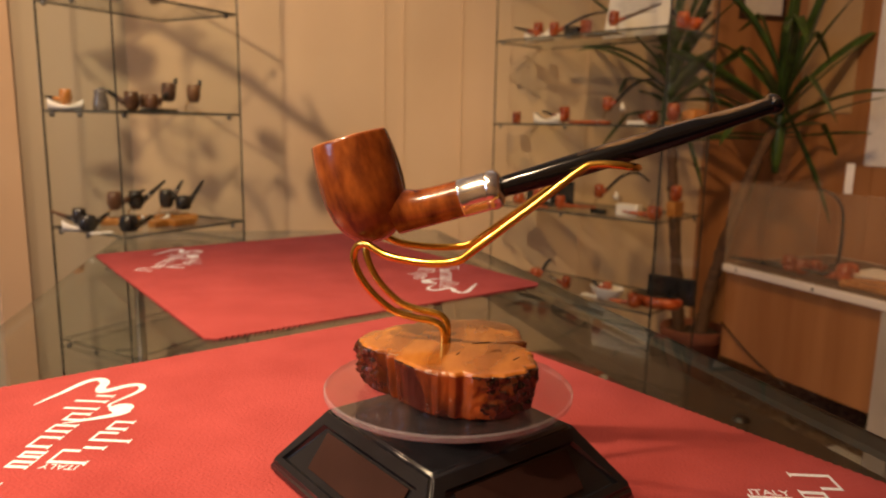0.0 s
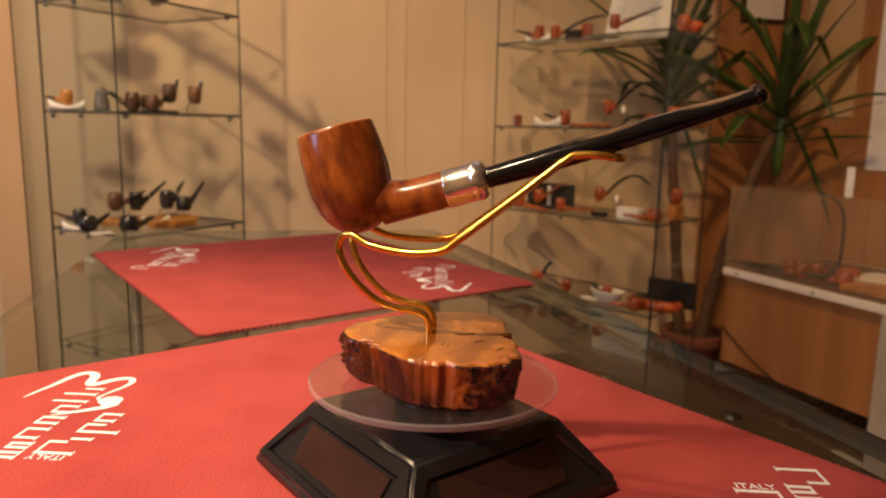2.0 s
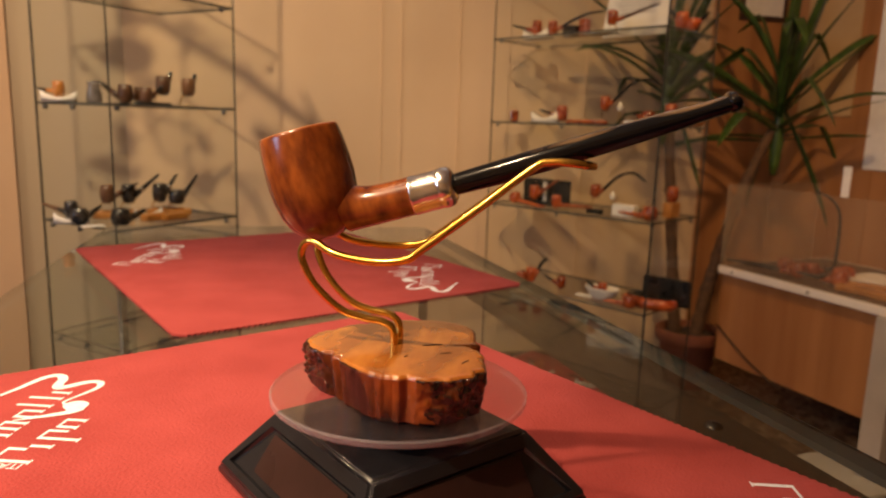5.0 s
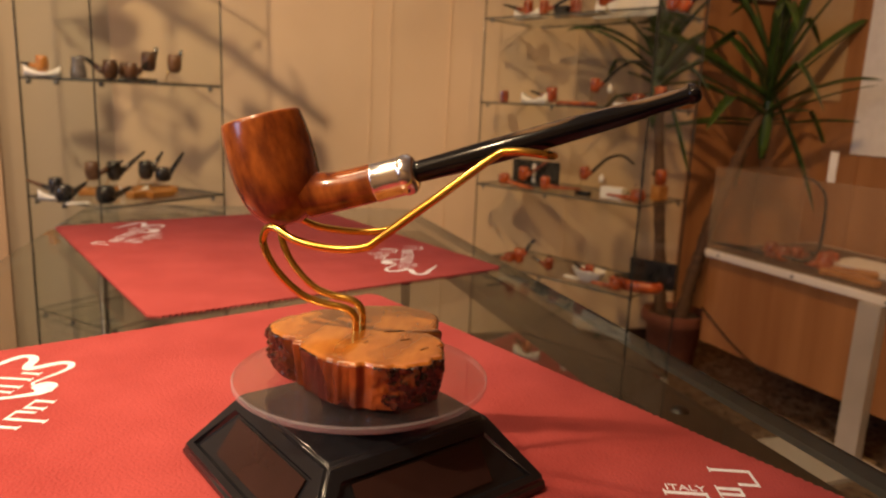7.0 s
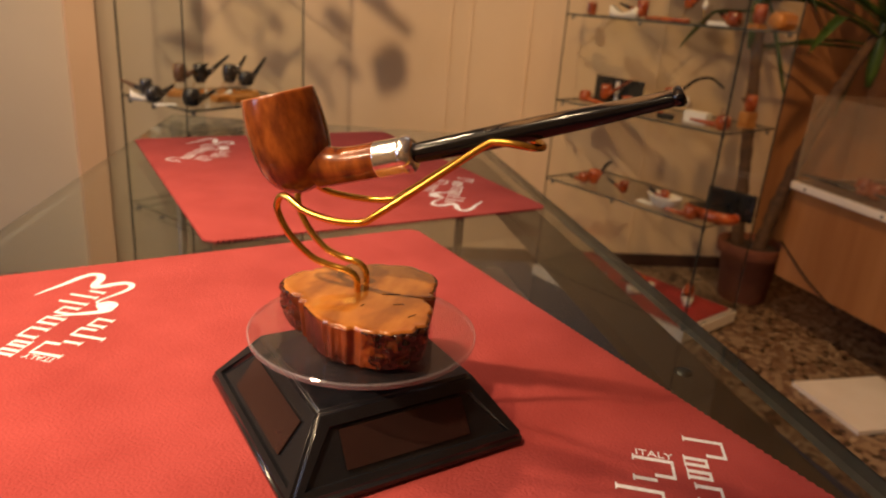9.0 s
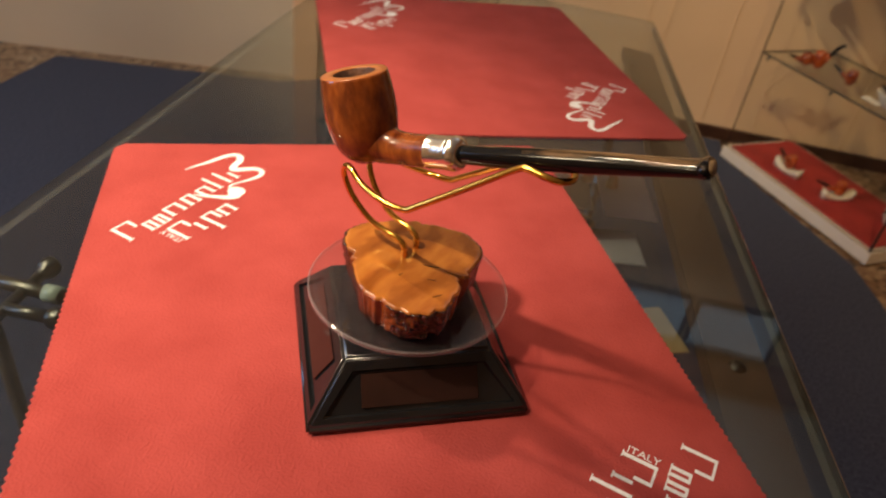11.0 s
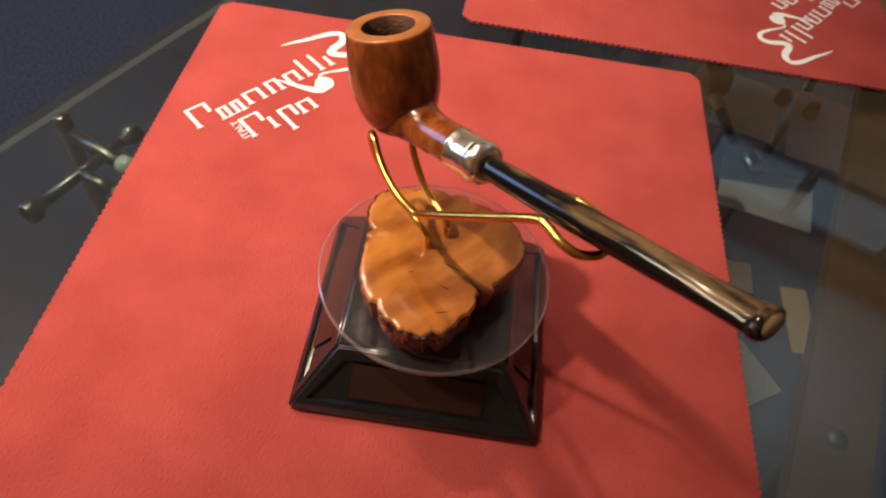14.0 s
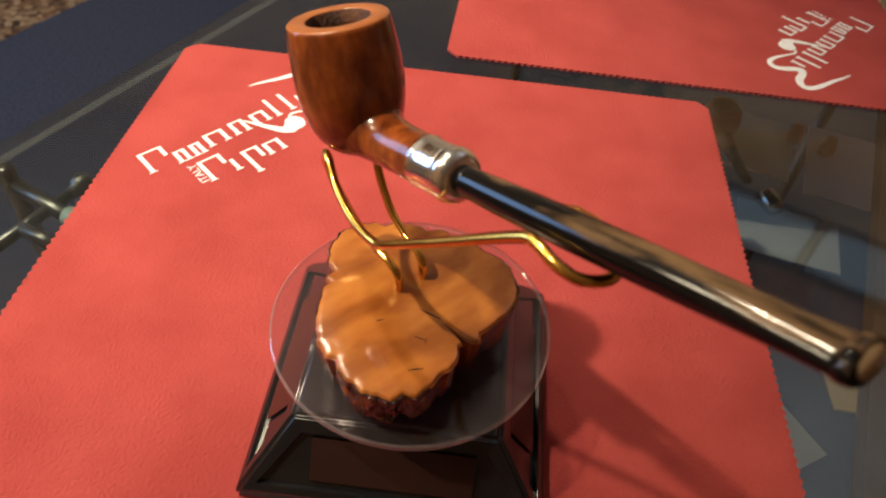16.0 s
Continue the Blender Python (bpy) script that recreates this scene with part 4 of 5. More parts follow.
# ---- pipes and small goods on the shelves ----
def shelf_pipe(label, x, y, z, turn, bowl_mat, stem_mat=None, lift=18, length=0.075, size=1.0, bend=0.0, round_bowl=False, lean=0.0, group="pipes on display", band=False):
    """A pipe standing on its bowl, its stem rising lift degrees towards turn; bend: how far the stem arches down at its end."""
    ob = thing("tobacco_pipe", label, "tobacco pipe", pose(x, y, z, 0, 0, turn) @ pose(0, 0, 0, lean, 0, 0) @ Matrix.Scale(size, 4), group=group)
    rm = 0.019 if round_bowl else 0.0165
    h = 0.034 if round_bowl else 0.044
    prof = [(0, 0), (rm * 0.55, 0.001), (rm * 0.86, h * 0.16), (rm, h * 0.42), (rm * 0.96, h * 0.7), (rm * (0.78 if round_bowl else 0.88), h * 0.97), (rm * 0.72, h), (rm * 0.52, h), (rm * 0.5, h * 0.45), (0, h * 0.3)]
    bm = lathe(prof, 20)
    c_, s2 = math.cos(radians(lift)), math.sin(radians(lift))
    a0 = Vector((rm * 0.4, 0, h * 0.30))
    sh = 0.030
    d = Vector((c_, 0, s2))
    tube([a0, a0 + d * (sh * 0.5), a0 + d * sh], lambda t: 0.0078 - 0.0018 * t, 12, bm)
    part("bowl", bm, bowl_mat, ob)
    p0 = a0 + d * (sh - 0.001)
    line = spline([p0, p0 + d * length * 0.35 + Vector((0, 0, 0.004 * bend)), p0 + d * length * 0.7 + Vector((0, 0, -bend * 0.008)), p0 + d * length + Vector((0, 0, -bend * 0.035))], 5)
    part("stem", tube(line, lambda t: (0.0056 - 0.0010 * t, 0.0056 - 0.0028 * t), 10), stem_mat or EBONITE, ob)
    if band:
        part("band", tube([p0 - d * 0.004, p0 + d * 0.003], 0.0068, 16), SILVER, ob, "silver band on the shank")
    return ob


def block(name, label, category, x, y, z, sx, sy, sz, turn, material, bevel=0.002, group=""):
    ob = part(name, box(sx, sy, sz, (0, 0, sz / 2), min(bevel, sz * 0.4)), material, None, smooth=False, m=pose(x, y, z, 0, 0, turn))
    return tagged(ob, label, category, group)


def saddle(x, y, z, turn, material, label, size=1.0):
    """A small boat-shaped stand with raised ends."""
    bm, n = bmesh.new(), 12
    rows = []
    for i in range(n + 1):
        t = i / n * 2 - 1
        zt = 0.010 + 0.016 * abs(t) ** 2.2
        w = 0.016 * (1 - 0.45 * t * t)
        rows.append([bm.verts.new(q) for q in ((t * 0.038, -w * 0.75, 0), (t * 0.038, -w, zt), (t * 0.038, w, zt), (t * 0.038, w * 0.75, 0))])
    for a_, b_ in zip(rows, rows[1:]):
        for j in range(4):
            bm.faces.new((a_[j], a_[(j + 1) % 4], b_[(j + 1) % 4], b_[j]))
    bm.faces.new(rows[0])
    bm.faces.new(rows[-1][::-1])
    ob = part("pipe_stand", bm, material, None, m=pose(x, y, z, 0, 0, turn) @ Matrix.Scale(size, 4))
    return tagged(ob, label, "pipe stand", "small pipe stands")


def wire_stand(x, y, z, turn, h=0.03):
    line = spline([(-0.014, -0.012, 0.001), (0.012, -0.012, 0.001), (0.016, 0, 0.001), (0.012, 0.012, 0.001), (-0.014, 0.012, 0.001), (-0.018, 0.010, 0.010), (-0.012, 0.008, h), (0.006, 0.008, h * 1.02)], 5)
    ob = thing("pipe_stand", "small brass wire pipe stand on the shelf", "pipe stand", pose(x, y, z, 0, 0, turn), group="small pipe stands")
    part("wire", tube(line, 0.0013, 8), BRASS, ob)
    return ob


# tall tower by the plain wall: two visible rows
z1, z2, z3 = L_SHELVES[2], L_SHELVES[1], L_SHELVES[3]
saddle(-0.882, 1.735, z1, 20, WHITE, "white boat-shaped pipe stand on glass")
shelf_pipe("tan briar pipe lying in a white stand", -0.882, 1.735, z1 + 0.011, 170, HONEY, lift=10, length=0.03, size=0.85)
tagged(part("pipe_cup", lathe([(0, 0), (0.016, 0), (0.0185, 0.006), (0.018, 0.02), (0.0145, 0.034), (0.0135, 0.042), (0.0155, 0.050), (0.013, 0.050), (0.011, 0.038), (0, 0.03)], 24), mat("grey_glaze", (0.10, 0.085, 0.08), 0.25, colour2=(0.22, 0.19, 0.18), scale=60, coat=0.4), None, m=pose(-0.822, 1.782, z1)), "grey glazed cup-shaped pipe bowl", "pipe cup")
shelf_pipe("dark brown pipe with a black stem", -0.758, 1.81, z1, 190, PIPE_BROWN, lift=34, length=0.055, size=1.1, bend=0.5)
shelf_pipe("dark rustic pipe beside other pipes", -0.738, 1.85, z1, 160, PIPE_BROWN, lift=30, length=0.035)
shelf_pipe("dark brown pipe with a rough finish", -0.72, 1.84, z1, 60, PIPE_BROWN, lift=40, length=0.03)
for x, y in ((-0.699, 1.895), (-0.650, 1.941)):
    wire_stand(x, y, z1, 40, 0.028)
shelf_pipe("brown upright pipe on a clear wire stand", -0.699, 1.897, z1 + 0.026, 60, PIPE_BROWN, lift=68, length=0.016, size=1.12)
shelf_pipe("warm brown upright pipe on a wire stand", -0.650, 1.943, z1 + 0.026, 60, mat("tan_briar", (0.13, 0.055, 0.022), 0.35, colour2=(0.22, 0.10, 0.04), scale=60), lift=70, length=0.016, size=1.08)
tagged(part("stem_blank", tube([(0, 0, 0.004), (0.11, 0, 0.004)], 0.004, 10), EBONITE, None, m=pose(-0.73, 1.79, z1, 0, 0, 60)), "black spare stem lying on the glass", "pipe stem")
saddle(-0.865, 1.726, z2, 20, WHITE, "white boat-shaped pipe stand on glass")
shelf_pipe("black pipe with a brown stem in a white stand", -0.865, 1.726, z2 + 0.011, 165, PIPE_BLACK, PIPE_BROWN, lift=14, length=0.05)
shelf_pipe("black round pipe lying on the glass", -0.84, 1.715, z2, 60, PIPE_BLACK, round_bowl=True, lift=30, length=0.02, size=1.15)
for x, y, t in ((-0.826, 1.83, 20), (-0.786, 1.863, 35), (-0.724, 1.91, 30), (-0.684, 1.925, 30), (-0.70, 1.82, 60), (-0.662, 1.842, 60)):
    block("wooden_stand", "honey coloured wooden pipe stand", "pipe stand", x, y, z2, 0.068, 0.034, 0.018, t, HONEY, 0.003, "small pipe stands")
for x, y in ((-0.826, 1.83), (-0.786, 1.863), (-0.724, 1.91), (-0.684, 1.925)):
    wire_stand(x, y, z2 + 0.018, 30, 0.020)
shelf_pipe("brown pipe on a wooden stand", -0.826, 1.83, z2 + 0.038, 20, PIPE_BROWN, lift=30, length=0.04, size=1.1)
shelf_pipe("black pipe with a raised stem", -0.786, 1.863, z2 + 0.036, 25, PIPE_BLACK, lift=42, length=0.05, size=1.15, band=True)
shelf_pipe("black pipe with a silver band", -0.724, 1.91, z2 + 0.036, 30, PIPE_BLACK, lift=58, length=0.032, size=1.15, band=True)
shelf_pipe("black round pipe with a steep stem", -0.684, 1.925, z2 + 0.030, 35, PIPE_BLACK, round_bowl=True, lift=55, length=0.042, size=1.15)
shelf_pipe("black round pipe lying on the glass", -0.735, 1.705, z2, 60, PIPE_BLACK, round_bowl=True, lift=20, length=0.02, size=1.25)
saddle(-0.735, 1.86, z2 + 0.001, 40, WHITE, "white boat-shaped pipe stand on glass", 0.9)
block("paper_card", "small white card lying on the shelf", "card", -0.795, 1.69, z2, 0.05, 0.03, 0.002, 40, PAPER)
shelf_pipe("dark pipe on a white stand", -0.70, 1.84, z3, 40, PIPE_BROWN, lift=25, length=0.05)
block("paper_card", "small white card lying on the shelf", "card", -0.79, 1.78, z3, 0.06, 0.03, 0.002, 30, PAPER)

# corner tower beside the yucca
r1, r2, r3, r4 = R_SHELVES[3], R_SHELVES[2], R_SHELVES[1], R_SHELVES[0]
HEAD = -45
saddle(0.325, 2.46, r1, HEAD, WHITE, "white boat-shaped pipe stand on glass", 1.3)
shelf_pipe("orange briar pipe on a white stand", 0.325, 2.46, r1 + 0.014, 150, PIPE_RED, lift=15, length=0.05, size=1.05)
shelf_pipe("orange briar pipe with a long dark bent stem", 0.372, 2.42, r1 + 0.012, -30, PIPE_RED, lift=24, length=0.15, bend=0.6)
block("box", "small black box on the shelf", "box", 0.425, 2.37, r1, 0.05, 0.03, 0.035, HEAD, EBONITE)
block("tobacco_tin", "orange wooden tamper block", "box", 0.462, 2.345, r1, 0.03, 0.03, 0.055, HEAD, PIPE_RED, 0.006)
card = thing("paper_card", "large white printed card leaning behind a pipe", "card", pose(0.60, 2.29, r1, -14, 0, HEAD))
part("sheet", box(0.22, 0.003, 0.16, (0, 0, 0.08)), PAPER, card, smooth=False)
for k in range(7):
    part("line", box(0.15 - 0.02 * (k % 3), 0.001, 0.003, (-0.01, -0.002, 0.145 - 0.012 * k)), mat("grey_ink", (0.35, 0.33, 0.31), 0.8), card, smooth=False)
shelf_pipe("brown pipe with a long straight stem before the card", 0.525, 2.24, r1 + 0.022, -32, PIPE_RED, PIPE_BROWN, lift=18, length=0.11)
block("pipe_rest_block", "small clear pipe rest", "pipe stand", 0.525, 2.24, r1, 0.03, 0.02, 0.022, HEAD, WHITE)
shelf_pipe("orange bent pipe on its rest", 0.705, 2.15, r1, 100, PIPE_RED, lift=40, length=0.04, size=1.2)
shelf_pipe("orange round pipe near the glass edge", 0.73, 2.13, r1, -60, PIPE_RED, round_bowl=True, lift=35, length=0.03)
block("paper_card", "white price card on the shelf", "card", 0.34, 2.43, r1, 0.09, 0.05, 0.003, HEAD, PAPER)
block("paper_card", "white price card on the shelf", "card", 0.50, 2.27, r1, 0.11, 0.06, 0.003, HEAD, PAPER)

block("wooden_cylinder", "orange wooden cylinder standing on glass", "tamper", 0.268, 2.515, r2, 0.03, 0.03, 0.042, 0, PIPE_RED, 0.008)
saddle(0.362, 2.412, r2, HEAD, WHITE, "white boat-shaped pipe stand on glass", 1.35)
shelf_pipe("orange rustic pipe with a black stem", 0.412, 2.385, r2 + 0.005, 140, PIPE_RED, lift=16, length=0.04, size=1.15)
tagged(part("stem_blank", tube([(0, 0, 0.006), (0.15, 0, 0.006)], 0.006, 10), PIPE_RED, None, m=pose(0.42, 2.33, r2, 0, 0, HEAD)), "long orange pipe blank lying flat", "pipe stem")
block("box", "small black box on the shelf", "box", 0.495, 2.265, r2, 0.04, 0.02, 0.012, HEAD, EBONITE)
wire_stand(0.528, 2.275, r2, HEAD, 0.04)
shelf_pipe("orange pipe with a long arched churchwarden stem", 0.528, 2.275, r2 + 0.041, HEAD, PIPE_RED, lift=36, length=0.19, bend=1.9)
block("acrylic_rest", "small clear acrylic pipe rest", "pipe stand", 0.575, 2.225, r2, 0.014, 0.014, 0.05, 10, ACRYLIC, 0.003)
block("paper_card", "white price card on the shelf", "card", 0.605, 2.17, r2, 0.07, 0.04, 0.012, HEAD, PAPER)
shelf_pipe("round orange pipe bowl", 0.628, 2.142, r2, 120, PIPE_RED, round_bowl=True, lift=25, length=0.015, size=1.2)
shelf_pipe("dark red pipe at the shelf end", 0.700, 2.165, r2 + 0.012, 60, PIPE_RED, lift=20, length=0.03, size=1.2)
block("pipe_rest_block", "low brown wooden rest", "pipe stand", 0.700, 2.165, r2, 0.05, 0.03, 0.012, 40, HONEY)
block("briar_block", "raw pale briar block with a rounded top", "wood block", 0.765, 2.165, r2, 0.10, 0.05, 0.05, 45, HONEY, 0.02)

shelf_pipe("round orange pipe with a flat lying stem", 0.280, 2.455, r3, HEAD, PIPE_RED, PIPE_RED, round_bowl=True, lift=-6, length=0.08, size=1.1)
case = thing("open_case", "open black pipe case with an orange pipe inside", "case", pose(0.372, 2.44, r3, 0, 0, HEAD))
part("back", box(0.20, 0.006, 0.085, (0, 0.02, 0.0425), 0.004), EBONITE, case, smooth=False)
part("tray", box(0.20, 0.05, 0.014, (0, -0.005, 0.007), 0.004), EBONITE, case, smooth=False)
part("divider", box(0.012, 0.008, 0.07, (0.0, 0.012, 0.04), 0.002), WHITE, case, smooth=False)
shelf_pipe("orange pipe leaning in the black case", 0.345, 2.45, r3 + 0.014, HEAD, PIPE_RED, PIPE_RED, lift=34, length=0.07, size=1.1)
shelf_pipe("upright orange bowl beside the case", 0.402, 2.325, r3, HEAD, PIPE_RED, PIPE_RED, lift=2, length=0.10)
block("box", "small black box on the shelf", "box", 0.505, 2.215, r3, 0.05, 0.02, 0.016, HEAD, EBONITE)
wire_stand(0.522, 2.30, r3, HEAD, 0.04)
shelf_pipe("red pipe with a long arched churchwarden stem", 0.522, 2.30, r3 + 0.041, HEAD, PIPE_RED, lift=36, length=0.18, bend=2.0)
for x, y in ((0.575, 2.235), (0.655, 2.165)):
    block("acrylic_rest", "small clear acrylic pipe rest", "pipe stand", x, y, r3, 0.012, 0.012, 0.055, 10, ACRYLIC, 0.003)
block("gift_box", "white box with a black corner", "box", 0.588, 2.17, r3, 0.075, 0.03, 0.036, HEAD, PAPER)
shelf_pipe("red pipe lying on the shelf edge", 0.640, 2.085, r3, 150, PIPE_RED, PIPE_RED, round_bowl=True, lift=4, length=0.04, size=1.2)
shelf_pipe("red pipe on the far side of the shelf", 0.735, 2.19, r3 + 0.045, 100, PIPE_RED, lift=20, length=0.02, size=1.1)
block("pipe_rest_block", "low brown wooden rest", "pipe stand", 0.735, 2.19, r3, 0.05, 0.03, 0.045, 40, HONEY)

shelf_pipe("orange bowl with a black bent stem", 0.345, 2.425, r4, -20, PIPE_RED, lift=62, length=0.055, bend=0.4, size=1.15)
shelf_pipe("round orange pipe beside a taller one", 0.312, 2.43, r4, 200, PIPE_RED, round_bowl=True, lift=15, length=0.02)
shelf_pipe("small red pipe with a dark stem", 0.436, 2.335, r4, 150, PIPE_RED, lift=25, length=0.035, size=0.95)
dish = part("dish", lathe([(0, 0), (0.030, 0), (0.034, 0.003), (0.048, 0.018), (0.058, 0.034), (0.060, 0.038), (0.057, 0.038), (0.046, 0.022), (0.03, 0.010), (0, 0.008)], 32, m=Matrix.Diagonal((1, 0.62, 1, 1))), WHITE, None, m=pose(0.545, 2.21, r4, 0, 0, HEAD))
tagged(dish, "oval white porcelain dish holding a pipe", "dish")
shelf_pipe("orange pipe lying in a white dish", 0.545, 2.21, r4 + 0.0105, 135, PIPE_RED, lift=25, length=0.03, size=0.95)
block("paper_card", "white price card on the shelf", "card", 0.50, 2.24, r4, 0.06, 0.03, 0.004, HEAD, PAPER)
pouch = thing("leather_pouch", "open orange and black leather pipe pouch", "pouch", pose(0.672, 2.13, r4, 0, 0, -40))
bm = lathe([(0, 0), (0.075, 0), (0.088, 0.012), (0.086, 0.026), (0.07, 0.034), (0.05, 0.030), (0, 0.026)], 28, m=Matrix.Diagonal((1, 0.55, 1, 1)))
part("body", bm, PIPE_RED, pouch)
part("flap", box(0.15, 0.012, 0.085, (0.03, 0.05, 0.045), 0.005), EBONITE, pouch, "black raised flap", smooth=False)
part("lining", lathe([(0, 0.0285), (0.048, 0.0325), (0.066, 0.0365), (0.074, 0.0345), (0.05, 0.0320), (0, 0.028)], 24, m=Matrix.Diagonal((1, 0.53, 1, 1))), EBONITE, pouch)
shelf_pipe("round orange pipe at the shelf edge", 0.605, 2.10, r4, 160, PIPE_RED, PIPE_RED, round_bowl=True, lift=5, length=0.03, size=1.15)

# white drops that hold the arched stems
for x, y, z in ((0.566, 2.236, r2), (0.566, 2.246, r3)):
    drop = thing("stem_rest", "white drop-shaped rest on a thin brass pin", "pipe stand", pose(x, y, z), group="small pipe stands")
    part("pin", tube([(0, 0, 0), (0, 0, 0.050)], 0.0012, 8), BRASS, drop)
    part("drop", lathe([(0, 0.040), (0.006, 0.042), (0.0085, 0.048), (0.0075, 0.056), (0.004, 0.065), (0, 0.070)], 20), WHITE, drop, "glossy white drop")

# pipe and cork tampers on the lower glass shelf of the table
shelf_pipe("brown briar pipe lying under the glass table top", -0.030, 0.765, ZU + 0.0005, -42, HONEY, EBONITE, lift=0, length=0.045, size=0.95, round_bowl=True, group="things under the glass table top")
tagged(part("silver_tip", lathe([(0, 0), (0.0075, 0), (0.008, 0.002), (0.008, 0.016), (0.006, 0.019), (0, 0.020)], 20), STEEL, None, m=pose(0.045, 0.712, ZU + 0.0082, 0, 90, -35)), "short silver pipe band lying on glass", "pipe band")
for x, y in ((0.025, 0.814), (0.054, 0.818)):
    tagged(part("tamper", lathe([(0, 0), (0.007, 0), (0.0075, 0.003), (0.006, 0.012), (0.0045, 0.016), (0, 0.017)], 20), HONEY, None, m=pose(x, y, ZU + 0.0014)), "small honey coloured wooden tamper", "tamper", "things under the glass table top")

# red-lined plinth of the corner tower
def rpt(a_, b_):
    q = RF + RDL * a_ + RDR * b_
    return (q.x, q.y)


silk = part("red_lining", slab_of([rpt(0.015, 0.015), rpt(0.61, 0.015), rpt(0.61, 0.28), rpt(0.015, 0.28)], 0.0455, 0.051), SILK, None, smooth=False)
tagged(silk, "red cloth lining on the white plinth", "cloth")
for a_, b_, t in ((0.25, 0.12, 30), (0.42, 0.08, -40), (0.12, 0.20, 80)):
    x, y = rpt(a_, b_)
    saddle(x, y, 0.0515, t, WHITE, "white boat-shaped pipe stand on red cloth", 1.3)
    shelf_pipe("orange pipe on a white stand over red cloth", x, y, 0.066, t + 160, PIPE_RED, lift=15, length=0.04)

# pipes and tools on the counter
zc = 0.4756
tagged(part("stem_blank", tube(spline([(0, 0, 0.008), (0.09, 0, 0.010), (0.2, 0.0, 0.012)], 5), lambda t: 0.006 + 0.003 * t, 10), EBONITE, None, m=pose(0.99, 2.36, zc, 0, 0, -54)), "long dark horn pipe blank on the counter", "pipe stem")
for x, y, t, k in ((1.115, 2.215, -150, 1.25), (1.165, 2.150, 20, 1.2), (1.205, 2.062, -160, 1.35), (1.112, 2.128, 160, 1.35), (1.180, 2.020, 150, 1.3), (1.235, 2.085, 60, 1.3)):
    shelf_pipe("red brown rustic pipe lying among others", x, y, zc, t, PIPE_RED, EBONITE, round_bowl=True, lift=8, length=0.05, size=k, group="pipes on the counter")
for x, y, t in ((1.185, 1.93, -50), (1.20, 1.88, -70), (1.24, 1.97, -30)):
    block("wood_blank", "tan wooden pipe blank on the counter", "wood block", x, y, zc, 0.12, 0.03, 0.02, t, HONEY, 0.006, "wood blanks on the counter")
tagged(part("bent_rod", tube(spline([(0, 0, 0), (0.005, 0, 0.10), (0.0, 0, 0.20), (-0.03, 0.0, 0.245), (-0.07, 0, 0.262)], 7), lambda t: 0.006 - 0.003 * t, 10), EBONITE, None, m=pose(1.196, 2.092, zc, 0, 0, -35)), "thin dark bent pipe stem standing upright", "pipe stem")
block("paper_stack", "white papers lying on the counter", "paper", 1.33, 2.02, zc, 0.21, 0.15, 0.02, -60, PAPER)

# notices on the wood wall
dE = (RIGHT_END - CORNER_R).normalized()
nE = Vector((dE.y, -dE.x))


def on_east(s, z):
    q = CORNER_R + dE * s + nE * 0.004
    return pose(q.x, q.y, z, 0, 0, math.degrees(math.atan2(dE.y, dE.x)))


tagged(part("notice", box(0.42, 0.004, 0.62, (0, 0, 0), 0.001), PAPER, None, smooth=False, m=on_east(0.60, 1.10)), "large white paper notice pinned to the wood wall", "notice")
for s, w in ((0.42, 0.006),):
    q = on_east(s, 0)
    tagged(part("trim", box(w, 0.003, HEIGHT - 0.09, (0, 0, HEIGHT / 2 + 0.045)), WOOD, None, smooth=False, m=q), "thin brown joint strip on the wood wall", "trim", kind="structure")
tagged(part("poster", box(0.22, 0.004, 0.66, (0, 0, 0), 0.001), mat("tan_paper", (0.46, 0.30, 0.14), 0.7, colour2=(0.54, 0.37, 0.19), scale=6), None, smooth=False, m=on_east(0.21, 1.30)), "tan paper poster pinned to the wood wall", "poster")
q = A + DF * 0.41 + DB * 0.006
block("paper_card", "small white tag standing on the acrylic cover", "card", q.x, q.y, 0.7392, 0.024, 0.003, 0.082, math.degrees(math.atan2(DF.y, DF.x)), PAPER, 0.001)
dN = (CORNER_R - CORNER_L).normalized()
pic = thing("picture", "small framed picture on the wall behind the yucca", "picture", pose(1.22, 2.832, 1.45, 0, 0, math.degrees(math.atan2(dN.y, dN.x))))
part("frame", box(0.20, 0.016, 0.26, (0, 0, 0), 0.003), DARK_WOOD, pic, smooth=False)
part("print", box(0.16, 0.004, 0.22, (0, -0.009, 0)), PAPER, pic, smooth=False)


# ---- high transom window in the plain wall, mirrored in the glass table ----
GLOW = bpy.data.materials.new("evening_sky")
GLOW.use_nodes = True
gn = GLOW.node_tree
gb = gn.nodes["Principled BSDF"]
gb.inputs["Base Color"].default_value = (0.02, 0.02, 0.02, 1)
gb.inputs["Emission Color"].default_value = (0.52, 0.56, 0.62, 1)
gb.inputs["Emission Strength"].default_value = 0.7
q = along(CORNER_L, CORNER_R, 0.42, 0.005)
transom = tagged(thing("window_1", "high transom window with dark frames and blue evening sky", "window", pose(q.x, q.y, 2.31, 0, 0, math.degrees(math.atan2(dN.y, dN.x)))), kind="structure")
for x in (-0.405, -0.06, -0.03, 0.315, 0.345, 0.69):
    part("window_frame", box(0.012, 0.03, 0.25, (x, -0.015, 0), 0.002), DARK_WOOD, transom, smooth=False)
for z in (-0.118, 0.118):
    for x in (-0.2325, 0.1425, 0.5175):
        part("window_frame", box(0.333, 0.028, 0.013, (x, -0.014, z), 0.002), DARK_WOOD, transom, smooth=False)
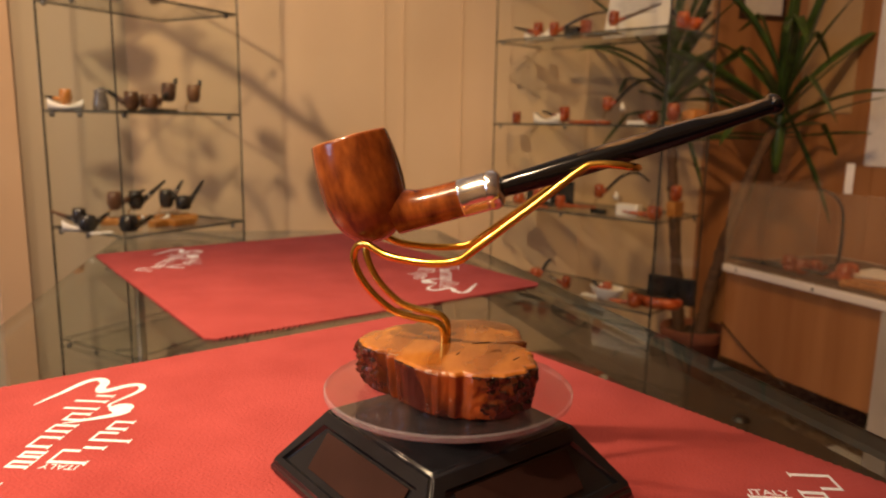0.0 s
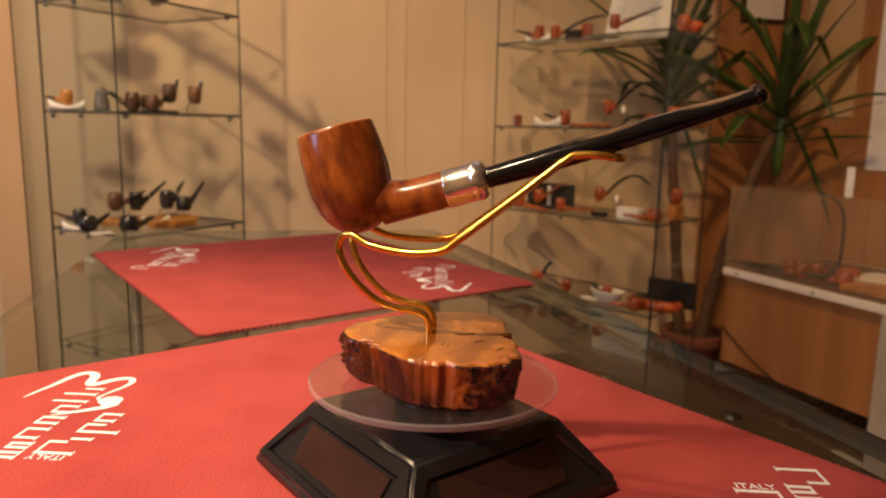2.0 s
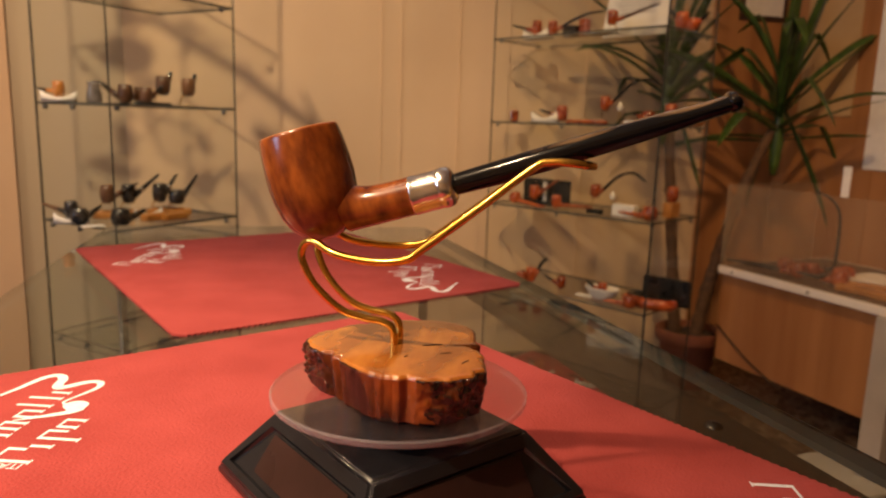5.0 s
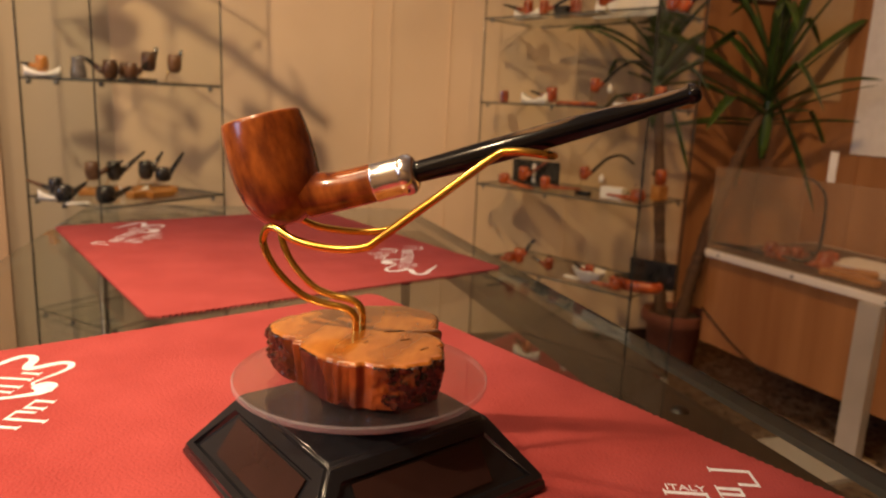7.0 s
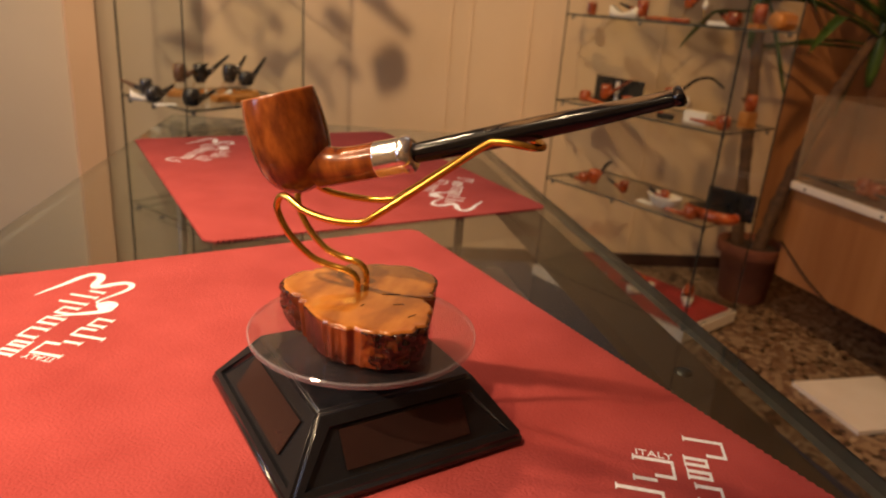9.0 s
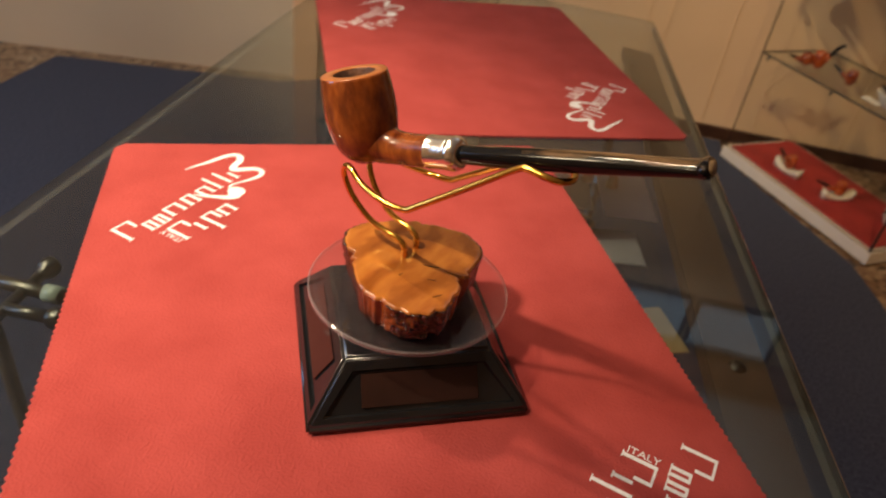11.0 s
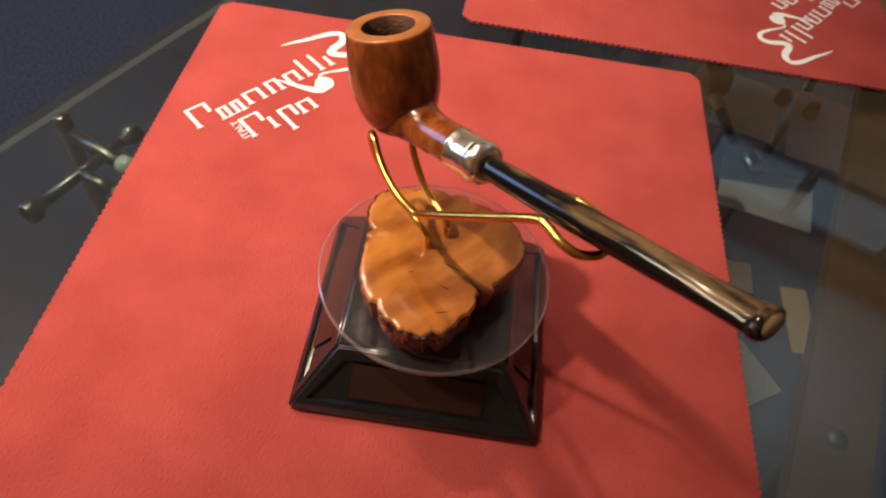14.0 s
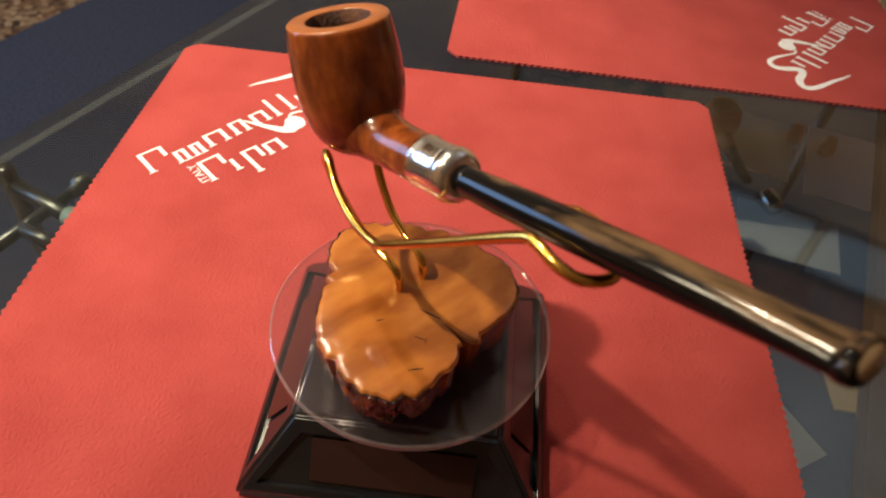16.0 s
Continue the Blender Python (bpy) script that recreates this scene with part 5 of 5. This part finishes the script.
for x in (-0.2325, 0.1425, 0.5175):
    part("pane", box(0.333, 0.006, 0.224, (x, -0.004, 0)), GLOW, transom, smooth=False)
q0, q1 = along(CORNER_L, CORNER_R, 0.02, 0.0), along(CORNER_L, CORNER_R, 0.98, 0.0)
n_ = Vector((dN.y, -dN.x)) * 0.05
tagged(part("cornice", slab_of([q0, q1, q1 + n_, q0 + n_], 2.46, 2.62), WOOD, None, smooth=False), "reddish brown wooden cornice under the ceiling", "cornice", kind="structure")

# ---- unseen trailing plant added near the ceiling spot, its leaves set to shade the wall ----
HX, HY = -0.80, 1.62
hanging = thing("shadow_plant", "unseen trailing plant with oval leaves set to cast the wall shadows", "plant", pose(HX, HY, HEIGHT))


def shoot(name, line, r0, r1):
    """A stem along (x, z) points of the room."""
    bm = tube(spline([(x - HX, 0.012 * math.sin(9 * x), z - HEIGHT) for x, z in line], 6), lambda t: r0 + (r1 - r0) * t, 8)
    part(name, bm, LEAF, hanging)


part("cord", tube([(-0.024, 0, 0), (-0.024, 0, -0.5), (-0.024, 0, -0.94)], 0.0015, 6), DARK_WOOD, hanging)
shoot("stem", [(-0.824, 1.76), (-0.799, 1.724), (-0.759, 1.722), (-0.698, 1.688), (-0.605, 1.642), (-0.553, 1.611), (-0.480, 1.570), (-0.426, 1.545)], 0.008, 0.010)
shoot("twig", [(-0.606, 1.665), (-0.590, 1.645), (-0.574, 1.615)], 0.003, 0.006)
shoot("twig", [(-0.497, 1.630), (-0.480, 1.600), (-0.463, 1.561)], 0.003, 0.008)
shoot("twig", [(-0.720, 1.664), (-0.680, 1.685), (-0.632, 1.696)], 0.006, 0.003)
shoot("twig", [(-0.812, 1.735), (-0.82, 1.66), (-0.776, 1.548), (-0.693, 1.521), (-0.660, 1.487)], 0.004, 0.004)
shoot("twig", [(-0.79, 1.58), (-0.759, 1.472), (-0.695, 1.452), (-0.631, 1.442), (-0.578, 1.445)], 0.004, 0.003)
shoot("twig", [(-0.631, 1.442), (-0.610, 1.422), (-0.584, 1.401), (-0.567, 1.356)], 0.004, 0.006)


def oval_leaf(x, z, w, h, tilt):
    bm, rows = bmesh.new(), []
    for i in range(11):
        t = i / 10
        ww = w * math.sin(math.pi * min(0.985, max(0.015, t))) ** 0.7
        rows.append([bm.verts.new((-ww, 0.004 * math.sin(3 * t), (t - 0.5) * h)), bm.verts.new((0, -0.004, (t - 0.5) * h)), bm.verts.new((ww, 0.004 * math.sin(3 * t), (t - 0.5) * h))])
    for a_, b_ in zip(rows, rows[1:]):
        for j in (0, 1):
            bm.faces.new((a_[j], a_[j + 1], b_[j + 1], b_[j]))
    ob = part("leaf", bm, LEAF, hanging, m=pose(x - HX, 0.0, z - HEIGHT, 0, tilt, 0) @ pose(0, 0, 0, 12, 0, -6))
    ob.modifiers.new("thick", "SOLIDIFY").thickness = 0.0015


for x, z, w, h, tilt in ((-0.562, 1.532, 0.024, 0.078, -28), (-0.538, 1.450, 0.013, 0.064, -50), (-0.460, 1.470, 0.034, 0.136, 11), (-0.812, 1.638, 0.036, 0.117, 53),
                         (-0.863, 1.607, 0.009, 0.048, 105), (-0.814, 1.709, 0.021, 0.061, 31), (-0.700, 1.691, 0.012, 0.041, -34), (-0.827, 1.470, 0.021, 0.105, 7),
                         (-0.682, 1.494, 0.013, 0.052, -19), (-0.846, 1.397, 0.020, 0.107, -104), (-0.694, 1.414, 0.017, 0.073, -27), (-0.694, 1.716, 0.007, 0.067, 92), (-0.780, 1.593, 0.011, 0.059, 66)):
    oval_leaf(x, z, w, h, tilt)
